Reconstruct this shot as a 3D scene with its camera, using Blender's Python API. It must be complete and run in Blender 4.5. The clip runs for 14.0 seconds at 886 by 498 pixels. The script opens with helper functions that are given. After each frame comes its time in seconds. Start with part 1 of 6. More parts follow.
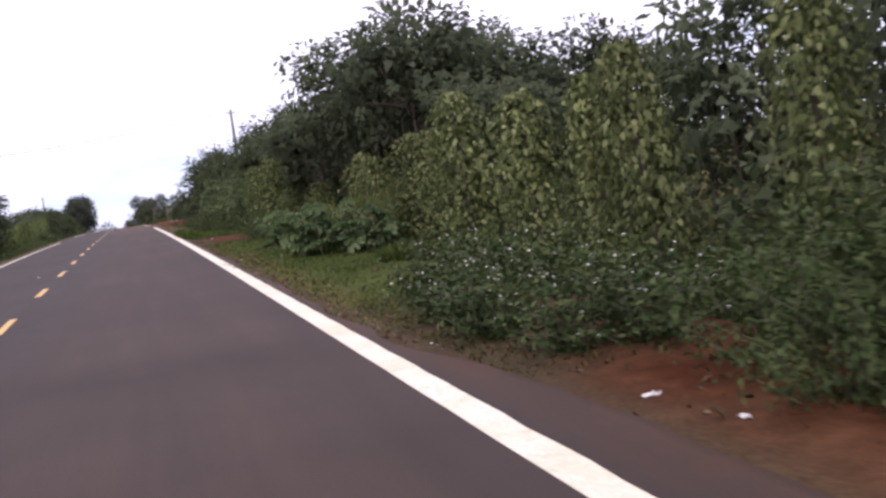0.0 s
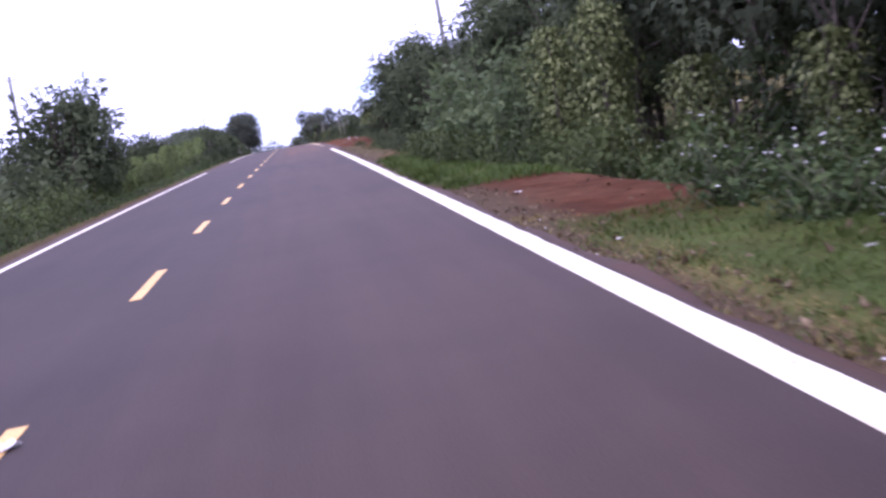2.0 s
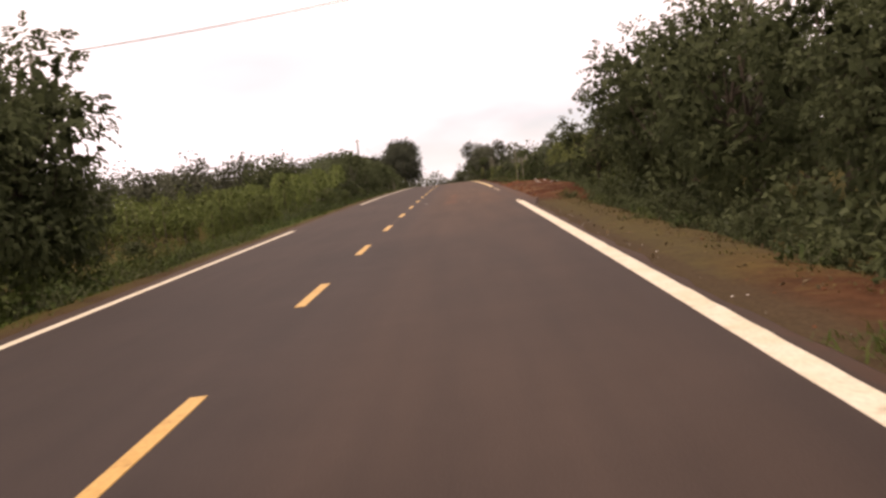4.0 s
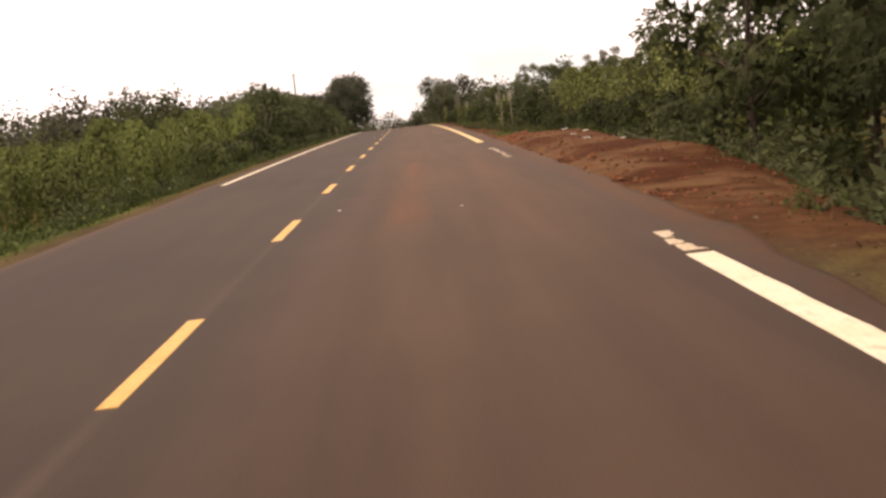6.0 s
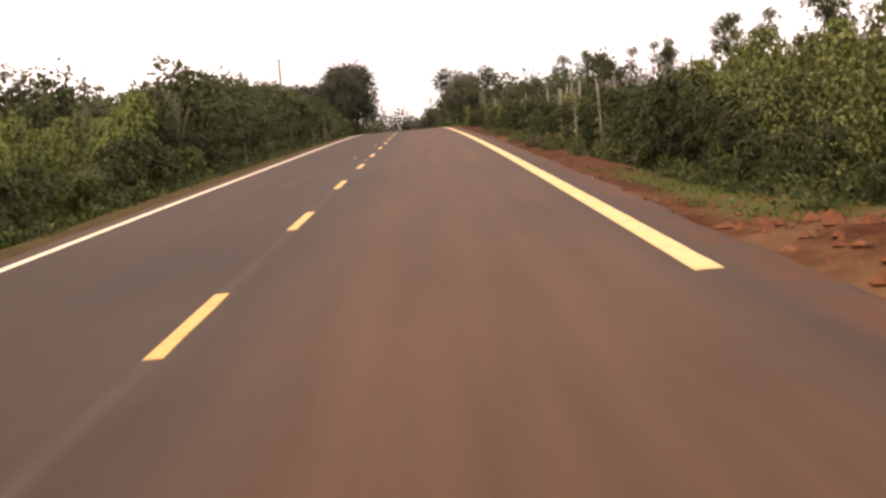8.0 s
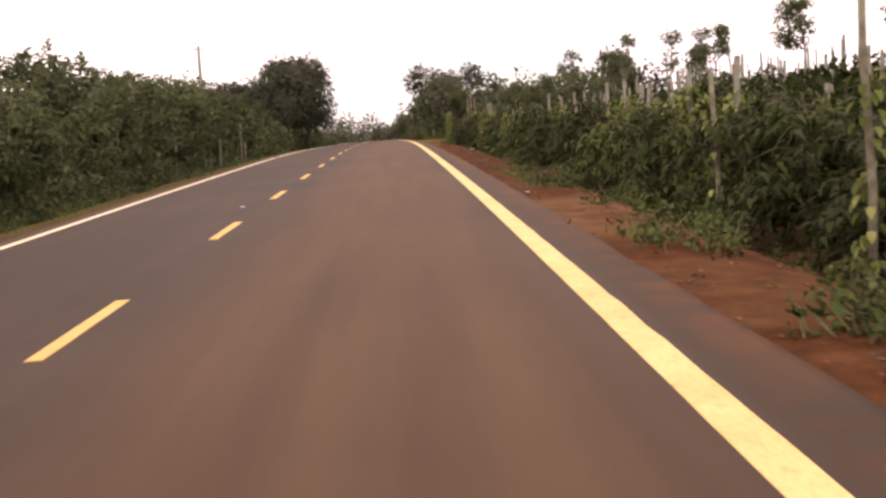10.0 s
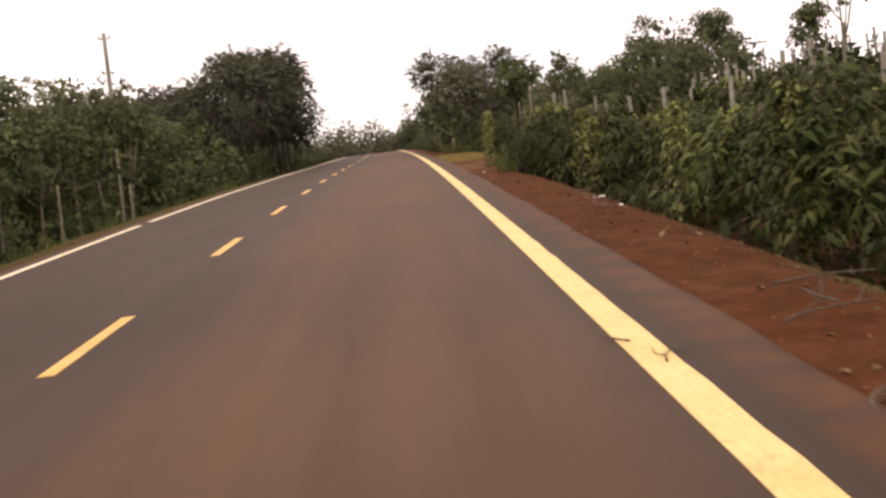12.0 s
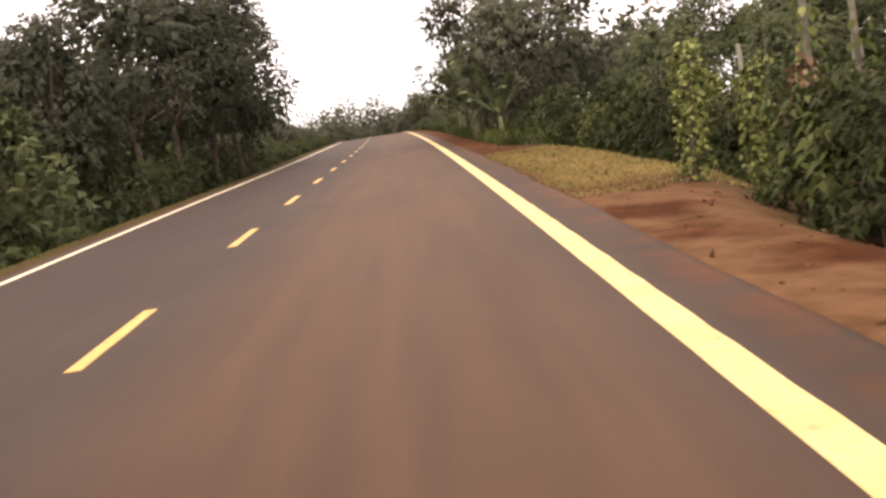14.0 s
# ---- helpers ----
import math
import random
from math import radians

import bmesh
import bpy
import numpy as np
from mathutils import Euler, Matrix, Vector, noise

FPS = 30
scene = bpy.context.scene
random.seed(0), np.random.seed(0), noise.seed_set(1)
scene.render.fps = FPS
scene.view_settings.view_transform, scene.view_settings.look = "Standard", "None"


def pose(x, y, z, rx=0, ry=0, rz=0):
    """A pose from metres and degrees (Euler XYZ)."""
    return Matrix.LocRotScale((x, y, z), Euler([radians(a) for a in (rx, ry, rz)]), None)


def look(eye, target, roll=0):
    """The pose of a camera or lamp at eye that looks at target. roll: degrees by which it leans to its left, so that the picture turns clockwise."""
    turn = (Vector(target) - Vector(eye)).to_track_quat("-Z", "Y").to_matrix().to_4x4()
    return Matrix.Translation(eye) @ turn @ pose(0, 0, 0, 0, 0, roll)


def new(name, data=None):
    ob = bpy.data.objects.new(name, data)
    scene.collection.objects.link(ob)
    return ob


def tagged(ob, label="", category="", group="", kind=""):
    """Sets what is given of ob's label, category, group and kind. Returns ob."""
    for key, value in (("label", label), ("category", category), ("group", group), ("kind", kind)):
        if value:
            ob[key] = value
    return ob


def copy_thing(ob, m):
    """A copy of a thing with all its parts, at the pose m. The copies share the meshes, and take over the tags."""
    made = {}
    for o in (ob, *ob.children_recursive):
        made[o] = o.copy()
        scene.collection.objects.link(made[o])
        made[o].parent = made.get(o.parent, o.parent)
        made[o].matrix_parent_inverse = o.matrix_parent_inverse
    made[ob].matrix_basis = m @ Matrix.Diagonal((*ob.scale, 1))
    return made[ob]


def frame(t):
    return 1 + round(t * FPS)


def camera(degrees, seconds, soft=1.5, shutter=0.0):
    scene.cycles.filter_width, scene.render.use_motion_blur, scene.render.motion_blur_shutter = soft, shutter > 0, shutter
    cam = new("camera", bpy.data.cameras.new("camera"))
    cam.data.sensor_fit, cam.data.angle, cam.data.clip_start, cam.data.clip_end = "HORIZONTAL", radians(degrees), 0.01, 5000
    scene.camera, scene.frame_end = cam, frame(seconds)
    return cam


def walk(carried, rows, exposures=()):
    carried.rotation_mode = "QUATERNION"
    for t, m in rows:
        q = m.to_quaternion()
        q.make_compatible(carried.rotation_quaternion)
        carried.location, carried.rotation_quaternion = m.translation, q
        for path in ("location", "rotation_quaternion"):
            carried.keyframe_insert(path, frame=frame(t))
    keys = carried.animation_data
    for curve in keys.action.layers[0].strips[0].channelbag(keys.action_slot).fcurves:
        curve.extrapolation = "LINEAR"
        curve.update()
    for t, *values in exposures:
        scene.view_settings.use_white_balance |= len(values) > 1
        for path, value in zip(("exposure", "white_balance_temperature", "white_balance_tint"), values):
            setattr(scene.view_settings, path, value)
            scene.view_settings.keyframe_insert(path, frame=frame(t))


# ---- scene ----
cam = camera(44.08, 14.0, soft=2.7, shutter=0.12)
PATH = [
    (0.0, pose(1.736, -13.959, 0.124, 90.34, 8.88, -15.42)),
    (0.5, pose(1.715, -8.505, 0.520, 87.91, 9.62, -15.49)),
    (1.0, pose(1.688, -2.861, 0.993, 86.90, 9.77, -13.11)),
    (1.5, pose(1.583, 2.771, 1.472, 87.29, 7.30, -14.19)),
    (2.0, pose(1.574, 8.472, 1.918, 87.07, 10.00, -6.93)),
    (2.5, pose(1.554, 14.347, 2.404, 90.25, 8.37, -0.28)),
    (3.0, pose(1.581, 20.163, 2.843, 89.91, 8.00, 1.55)),
    (3.5, pose(1.547, 25.955, 3.345, 89.20, 9.27, -0.36)),
    (4.0, pose(1.569, 31.698, 3.773, 90.15, 5.71, 1.39)),
    (6.5, pose(1.265, 60.991, 6.039, 86.39, 6.15, -1.05)),
    (7.0, pose(1.192, 66.664, 6.475, 86.74, 4.82, 0.74)),
    (9.5, pose(1.648, 96.122, 8.667, 86.58, 4.08, -2.21)),
    (10.0, pose(1.720, 101.961, 9.080, 86.90, 3.70, -1.67)),
    (10.5, pose(1.740, 107.852, 9.502, 86.37, 6.06, -2.01)),
    (11.0, pose(1.719, 113.759, 9.905, 86.14, 5.36, -2.51)),
    (11.5, pose(1.649, 119.730, 10.320, 86.41, 6.50, -2.37)),
    (12.0, pose(1.549, 125.646, 10.700, 87.14, 6.58, -1.21)),
    (12.5, pose(1.408, 131.522, 11.081, 86.92, 5.55, -1.09)),
    (13.0, pose(1.266, 137.470, 11.488, 86.54, 6.26, -1.45)),
    (13.5, pose(1.159, 143.816, 11.885, 86.30, 7.81, -1.16)),
    (14.0, pose(1.062, 149.736, 12.237, 85.89, 8.47, -0.84)),
]
EXPOSURES = [
    (0.0, 0.42, 6300, 33),
    (0.5, 0.35, 7000, 30),
    (1.0, 1.12, 8200, 30),
    (1.5, 1.12, 5800, 46),
    (2.0, 1.0, 5400, 50),
    (2.5, 0.85, 6000, 44),
    (3.0, 0.56, 7800, 36),
    (3.5, 0.58, 8250, 34),
    (4.0, 0.32, 8700, 32),
    (6.5, 0.60, 9500, 29),
    (9.5, 0.72, 8900, 35),
    (11.0, 0.55, 8900, 27),
    (12.5, 0.58, 8700, 27),
    (13.4, 0.98, 8600, 26),
    (14.0, 1.08, 8600, 27),
]
walk(cam, PATH, EXPOSURES)

# ---- sky and sun: a bright, mostly overcast sky with a few blue holes ----
SUN_ELEV, SUN_AZ = radians(52), radians(200)
world = bpy.data.worlds.new("sky")
scene.world = world
world.use_nodes = True
wt = world.node_tree
for n in list(wt.nodes):
    wt.nodes.remove(n)
w_out = wt.nodes.new("ShaderNodeOutputWorld")
w_bg = wt.nodes.new("ShaderNodeBackground")
w_sky = wt.nodes.new("ShaderNodeTexSky")
w_sky.sky_type = "NISHITA"
w_sky.sun_disc = False
w_sky.sun_elevation = SUN_ELEV
w_sky.sun_rotation = SUN_AZ
w_scale = wt.nodes.new("ShaderNodeVectorMath")
w_scale.operation = "SCALE"
w_scale.inputs["Scale"].default_value = 0.12
w_co = wt.nodes.new("ShaderNodeTexCoord")
w_map = wt.nodes.new("ShaderNodeMapping")
w_map.inputs["Scale"].default_value = (1.0, 1.0, 2.6)
w_noise = wt.nodes.new("ShaderNodeTexNoise")
w_noise.inputs["Scale"].default_value = 2.3
w_noise.inputs["Detail"].default_value = 5.0
w_ramp = wt.nodes.new("ShaderNodeValToRGB")
w_ramp.color_ramp.elements[0].position = 0.34
w_ramp.color_ramp.elements[1].position = 0.46
w_cloud = wt.nodes.new("ShaderNodeValToRGB")
w_cloud.color_ramp.elements[0].position = 0.3
w_cloud.color_ramp.elements[0].color = (0.86, 0.88, 0.93, 1)
w_cloud.color_ramp.elements[1].position = 0.75
w_cloud.color_ramp.elements[1].color = (1.30, 1.31, 1.34, 1)
# towards the horizon the cloud layer is dimmer and bluer
w_gap = wt.nodes.new("ShaderNodeMapping")
w_gap.inputs["Location"].default_value = (1.33, -9.67, -3.83)
w_gap.inputs["Scale"].default_value = (7.0, 10.0, 22.0)
w_far = wt.nodes.new("ShaderNodeVectorMath")
w_far.operation = "LENGTH"
w_open = wt.nodes.new("ShaderNodeMapRange")
for w_key, w_value in (("From Min", 0.25), ("From Max", 1.25), ("To Min", 0.6), ("To Max", 1.0)):
    w_open.inputs[w_key].default_value = w_value
w_cover = wt.nodes.new("ShaderNodeMath")
w_cover.operation = "MULTIPLY"
wt.links.new(w_co.outputs["Generated"], w_gap.inputs["Vector"])
wt.links.new(w_gap.outputs["Vector"], w_far.inputs[0])
wt.links.new(w_far.outputs["Value"], w_open.inputs["Value"])
wt.links.new(w_open.outputs["Result"], w_cover.inputs[0])
wt.links.new(w_ramp.outputs["Color"], w_cover.inputs[1])
w_split = wt.nodes.new("ShaderNodeSeparateXYZ")
w_low = wt.nodes.new("ShaderNodeValToRGB")
w_low.color_ramp.elements[0].position = 0.02
w_low.color_ramp.elements[0].color = (0.78, 0.86, 0.98, 1)
w_low.color_ramp.elements[1].position = 0.42
w_low.color_ramp.elements[1].color = (1.06, 1.06, 1.06, 1)
w_dim = wt.nodes.new("ShaderNodeMix")
w_dim.data_type, w_dim.blend_type = "RGBA", "MULTIPLY"
w_dim.inputs["Factor"].default_value = 1.0
wt.links.new(w_co.outputs["Generated"], w_split.inputs["Vector"])
wt.links.new(w_split.outputs["Z"], w_low.inputs["Fac"])
w_mix = wt.nodes.new("ShaderNodeMix")
w_mix.data_type = "RGBA"
wt.links.new(w_co.outputs["Generated"], w_map.inputs["Vector"])
wt.links.new(w_map.outputs["Vector"], w_noise.inputs["Vector"])
wt.links.new(w_noise.outputs["Fac"], w_ramp.inputs["Fac"])
wt.links.new(w_noise.outputs["Fac"], w_cloud.inputs["Fac"])
wt.links.new(w_sky.outputs["Color"], w_scale.inputs[0])
wt.links.new(w_cover.outputs["Value"], w_mix.inputs["Factor"])
wt.links.new(w_scale.outputs["Vector"], w_mix.inputs["A"])
wt.links.new(w_cloud.outputs["Color"], w_dim.inputs["A"])
wt.links.new(w_low.outputs["Color"], w_dim.inputs["B"])
wt.links.new(w_dim.outputs["Result"], w_mix.inputs["B"])
wt.links.new(w_mix.outputs["Result"], w_bg.inputs["Color"])
w_bg.inputs["Strength"].default_value = 1.0
wt.links.new(w_bg.outputs["Background"], w_out.inputs["Surface"])

sun = new("sun", bpy.data.lights.new("sun", "SUN"))
sun.data.energy = 1.0
sun.data.angle = radians(14)
sun.data.color = (1.0, 0.95, 0.86)
sun.matrix_world = look((0, 0, 60), (60 * math.sin(SUN_AZ) * -1, 60 * math.cos(SUN_AZ) * -1, 60 - 60 * math.tan(SUN_ELEV)))

# ---- the road's line: heading and slope along its length ----
KNOT = np.array([-220, -60, -20, 0, 20, 40, 60, 80, 100, 120, 140, 160, 180, 200, 220, 240, 260, 290, 340, 700.0])
HEAD = np.radians([-0.2, -0.2, -0.23, 0, 0.18, 0.09, 0.22, 0.31, 0.40, 0.78, 0.96, 0.95, 1.03, 1.41, 1.77, 2.08, 2.6, 5.0, 9.0, 9.0])
SLOPE = np.radians([0.0, 4.5, 4.57, 4.71, 4.67, 4.47, 4.37, 4.26, 4.02, 3.90, 3.71, 3.12, 2.89, 2.91, 2.91, 2.8, 2.2, 0.6, 0.0, 0.0])
STEP = 1.0
S_GRID = np.arange(-220, 700 + STEP, STEP)
_h = np.interp(S_GRID, KNOT, HEAD)
_v = np.interp(S_GRID, KNOT, SLOPE)
_hm, _vm = (_h[1:] + _h[:-1]) / 2, (_v[1:] + _v[:-1]) / 2
LINE_X = np.concatenate([[0], np.cumsum(-np.sin(_hm) * STEP)])
LINE_Y = np.concatenate([[0], np.cumsum(np.cos(_hm) * STEP)])
LINE_Z = np.concatenate([[0], np.cumsum(_vm * STEP)])
_k = int(np.argmin(abs(S_GRID)))
LINE_X, LINE_Y, LINE_Z = LINE_X - LINE_X[_k], LINE_Y - LINE_Y[_k], LINE_Z - LINE_Z[_k]
CROSSFALL = 0.0112


def along(s, l, h=0.0):
    """World places at s metres along the road, l metres to its right, h above its plane (arrays or numbers)."""
    s, l, h = np.broadcast_arrays(np.asarray(s, float), np.asarray(l, float), np.asarray(h, float))
    th = np.interp(s, S_GRID, _h)
    over = np.maximum(s - 700, 0) - np.maximum(-220 - s, 0)
    x = np.interp(s, S_GRID, LINE_X) + l * np.cos(th) - over * np.sin(th)
    y = np.interp(s, S_GRID, LINE_Y) + l * np.sin(th) + over * np.cos(th)
    z = np.interp(s, S_GRID, LINE_Z) + CROSSFALL * np.clip(l, -8, 8) + h
    return np.stack([x, y, z], -1)


def smooth(a, b, x):
    u = np.clip((np.asarray(x, float) - a) / (b - a), 0, 1)
    return u * u * (3 - 2 * u)


def wave(s, l, k=1.0):
    """Cheap smooth unevenness between about -1 and 1."""
    return (np.sin(1.7 * k * s + 1.3 * np.sin(0.9 * k * l)) + np.sin(2.3 * k * l + 0.7 * k * s) + np.sin(0.63 * k * s - 1.1 * k * l + 2.0)) / 3


def shelf(s):
    """How far from the centre the level verge reaches on the right."""
    return 4.45 + 0.7 * smooth(30, 20, s) + 0.9 * smooth(64, 70, s) * smooth(92, 86, s) + 0.9 * smooth(158, 164, s) * smooth(182, 174, s)


def asphalt_edge(s):
    """How far the asphalt reaches on the right: barely past the line at first, wider later on."""
    return 3.70 - 0.27 * smooth(-9, -5.5, s) * smooth(64, 58, s)


def ground_h(s, l):
    """Height of the ground over the road's plane."""
    s, l = np.asarray(s, float), np.asarray(l, float)
    a = shelf(s)
    right = -0.05 - 0.72 * smooth(0, 2.1, l - a) + 0.20 * smooth(67, 72, s) * smooth(90, 84, s) * smooth(3.8, 4.3, l) * smooth(7.0, 5.6, l) * (0.8 + 0.35 * wave(s, l, 1.1))
    right = right + 0.05 * smooth(-9, -4, s) * smooth(12, 6, s) * smooth(3.8, 4.4, l)
    right = right + 0.11 * np.clip(l - 9.5, 0, 26) * smooth(92, 104, s) * smooth(192, 178, s)
    left = -0.05 - 0.75 * smooth(0.3, 3.4, -l - 3.0) - 0.8 * smooth(5.6, 10.5, -l) * smooth(50, 60, s) * smooth(120, 104, s)
    h = np.where(l > 0, right, left)
    e = asphalt_edge(s)
    rough = smooth(0.02, 0.55, l - e) + smooth(2.95, 3.6, -l)
    h = h + rough * (0.022 * wave(s, l, 1.3) + 0.014 * wave(s + 0.5 * l, l, 3.7) + 0.010 * wave(l, s, 7.9)) + smooth(9, 14, abs(l)) * 0.15 * wave(s, l, 0.3)
    h = h + 0.055 * np.exp(-((l - e - 0.12) / 0.16) ** 2) * np.clip(0.55 + 0.75 * wave(s, l, 3.9), 0, 1.3) * smooth(62, 68, s) * (1 - 0.65 * smooth(92, 98, s))
    under = smooth(-0.02, -0.16, l - e) * smooth(-2.92, -2.80, l)
    return h - 0.06 * under


def spot(s, l, dh=0.0):
    return Vector(along(s, l, ground_h(s, l) + dh).tolist())


# ---- materials ----
def material(name, rough=0.8, metal=0.0, gloss=0.25):
    m = bpy.data.materials.new(name)
    m.use_nodes = True
    t = m.node_tree
    b = t.nodes["Principled BSDF"]
    b.inputs["Roughness"].default_value = rough
    b.inputs["Metallic"].default_value = metal
    b.inputs["Specular IOR Level"].default_value = gloss
    return m, t, b


def add(t, kind, **inputs):
    n = t.nodes.new(kind)
    for k, v in inputs.items():
        n.inputs[k].default_value = v
    return n


def ramp(t, fac, stops):
    r = t.nodes.new("ShaderNodeValToRGB")
    e = r.color_ramp.elements
    while len(e) < len(stops):
        e.new(0.5)
    for q, (p, c) in zip(e, stops):
        q.position, q.color = p, (*c, 1)
    t.links.new(fac, r.inputs["Fac"])
    return r.outputs["Color"]


def blend(t, fac, a, b, how="MIX"):
    m = t.nodes.new("ShaderNodeMix")
    m.data_type, m.blend_type = "RGBA", how
    for sock, v in (("Factor", fac), ("A", a), ("B", b)):
        if isinstance(v, (int, float)):
            m.inputs[sock].default_value = v
        elif isinstance(v, tuple):
            m.inputs[sock].default_value = (*v, 1)
        else:
            t.links.new(v, m.inputs[sock])
    return m.outputs["Result"]


def bump(t, b, height, strength, dist=0.01):
    n = add(t, "ShaderNodeBump", Strength=strength, Distance=dist)
    t.links.new(height, n.inputs["Height"])
    t.links.new(n.outputs["Normal"], b.inputs["Normal"])


def noise_of(t, vec, scale, detail=4.0, rough=0.55):
    n = add(t, "ShaderNodeTexNoise", Scale=scale, Detail=detail, Roughness=rough)
    if vec is not None:
        t.links.new(vec, n.inputs["Vector"])
    return n.outputs["Fac"]


def place(t):
    return t.nodes.new("ShaderNodeNewGeometry").outputs["Position"]


def leaf_material(name, dark, mid, light, rough=0.45, through_light=0.25, even=0.0):
    """Foliage: every leaf has its own shade, every plant a slight cast. even: how alike the leaves of one plant are."""
    dark, light = (tuple(a + (b - a) * even for a, b in zip(c, mid)) for c in (dark, light))
    m, t, b = material(name, rough)
    geo = t.nodes.new("ShaderNodeNewGeometry")
    info = t.nodes.new("ShaderNodeObjectInfo")
    col = ramp(t, geo.outputs["Random Per Island"], [(0.0, dark), (0.55, mid), (0.9, light), (1.0, light)])
    hsv = t.nodes.new("ShaderNodeHueSaturation")
    val = add(t, "ShaderNodeMapRange")
    val.inputs["To Min"].default_value, val.inputs["To Max"].default_value = 0.78, 1.22
    t.links.new(info.outputs["Random"], val.inputs["Value"])
    t.links.new(val.outputs["Result"], hsv.inputs["Value"])
    t.links.new(col, hsv.inputs["Color"])
    b.inputs["Specular IOR Level"].default_value = 0.10
    n = noise_of(t, place(t), 1.6, 3.0)
    col2 = blend(t, 0.6, hsv.outputs["Color"], ramp(t, n, [(0.32, (0.55, 0.60, 0.57)), (0.68, (1.14, 1.13, 1.04))]), "MULTIPLY")
    t.links.new(col2, b.inputs["Base Color"])
    tr = t.nodes.new("ShaderNodeBsdfTranslucent")
    t.links.new(col2, tr.inputs["Color"])
    mix = add(t, "ShaderNodeMixShader", Fac=through_light)
    t.links.new(b.outputs["BSDF"], mix.inputs[1])
    t.links.new(tr.outputs["BSDF"], mix.inputs[2])
    t.links.new(mix.outputs["Shader"], t.nodes["Material Output"].inputs["Surface"])
    return m


M_TREE = leaf_material("tree_leaf", (0.064, 0.084, 0.042), (0.094, 0.118, 0.060), (0.148, 0.178, 0.092), 0.65, 0.4, 0.7)
M_WOOD = leaf_material("wood_leaf", (0.090, 0.114, 0.066), (0.128, 0.156, 0.092), (0.19, 0.224, 0.13), 0.65, 0.5, 0.7)
M_TREE_BLUE = leaf_material("feathery_leaf", (0.062, 0.072, 0.054), (0.090, 0.103, 0.076), (0.140, 0.158, 0.112), 0.65, 0.45, 0.7)
# lighter and greyer than M_TREE: the haze of distance is put into this colour
M_HAZED_LEAF = leaf_material("hazed_leaf", (0.080, 0.091, 0.065), (0.116, 0.129, 0.094), (0.178, 0.194, 0.136), 0.65, 0.45, 0.7)
M_PEPPER = leaf_material("pepper_leaf", (0.052, 0.070, 0.022), (0.130, 0.160, 0.054), (0.29, 0.325, 0.14), 0.45, 0.35, 0.15)
M_PEPPER_EVEN = leaf_material("field_pepper_leaf", (0.074, 0.102, 0.034), (0.140, 0.184, 0.062), (0.22, 0.27, 0.10), 0.45, 0.4, 0.5)
# darker copy of the pepper leaf: the back rows' shade is in its colour
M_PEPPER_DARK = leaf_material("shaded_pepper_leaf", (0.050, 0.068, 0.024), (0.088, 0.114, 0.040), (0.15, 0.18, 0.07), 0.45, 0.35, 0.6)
M_COFFEE = leaf_material("coffee_leaf", (0.024, 0.037, 0.014), (0.035, 0.051, 0.019), (0.068, 0.088, 0.034), 0.6, 0.35, 0.6)
M_COFFEE_PALE = leaf_material("fresh_coffee_leaf", (0.034, 0.050, 0.018), (0.062, 0.084, 0.028), (0.115, 0.140, 0.052), 0.55, 0.35, 0.4)
M_SHRUB = leaf_material("shrub_leaf", (0.050, 0.070, 0.024), (0.074, 0.100, 0.034), (0.125, 0.155, 0.056), 0.6, 0.35, 0.5)
M_SAPLING = leaf_material("sapling_leaf", (0.076, 0.110, 0.050), (0.112, 0.152, 0.068), (0.175, 0.22, 0.10), 0.6, 0.4, 0.5)
M_WEED = leaf_material("weed_leaf", (0.033, 0.055, 0.0187), (0.0528, 0.0836, 0.0275), (0.0935, 0.1265, 0.0462), 0.55)
M_BROAD = leaf_material("broad_leaf", (0.080, 0.125, 0.052), (0.120, 0.175, 0.075), (0.19, 0.25, 0.115), 0.5, 0.3)
M_BANANA = leaf_material("banana_leaf", (0.045, 0.066, 0.032), (0.072, 0.098, 0.050), (0.125, 0.15, 0.08), 0.4)
M_GRASS = leaf_material("grass_blade", (0.044, 0.072, 0.014), (0.070, 0.104, 0.022), (0.110, 0.140, 0.036), 0.6, 0.35, 0.5)
M_DRYGRASS = leaf_material("dry_grass_blade", (0.17, 0.138, 0.050), (0.25, 0.202, 0.075), (0.35, 0.285, 0.12), 0.6, 0.45)
M_DULLGRASS = leaf_material("brownish_grass_blade", (0.05, 0.052, 0.018), (0.085, 0.080, 0.030), (0.13, 0.11, 0.045), 0.65, 0.3)
M_CANE = leaf_material("cane_leaf", (0.075, 0.095, 0.028), (0.135, 0.16, 0.050), (0.23, 0.25, 0.095), 0.55, 0.4)
M_LONGGRASS = leaf_material("long_grass_blade", (0.045, 0.078, 0.014), (0.065, 0.105, 0.019), (0.10, 0.145, 0.030), 0.6, 0.35)
M_DRYLEAF = leaf_material("dead_leaf", (0.075, 0.050, 0.030), (0.140, 0.098, 0.058), (0.25, 0.19, 0.12), 0.7, 0.1)


def simple(name, stops, scale, rough, bump_s=0.3, dist=0.01, detail=5.0):
    m, t, b = material(name, rough)
    p = place(t)
    n = noise_of(t, p, scale, detail)
    n2 = noise_of(t, p, scale * 0.13, 3.0)
    col = blend(t, 0.5, ramp(t, n, stops), ramp(t, n2, [(0.3, (0.55, 0.55, 0.55)), (0.7, (1.05, 1.05, 1.05))]), "MULTIPLY")
    t.links.new(col, b.inputs["Base Color"])
    bump(t, b, n, bump_s, dist)
    return m


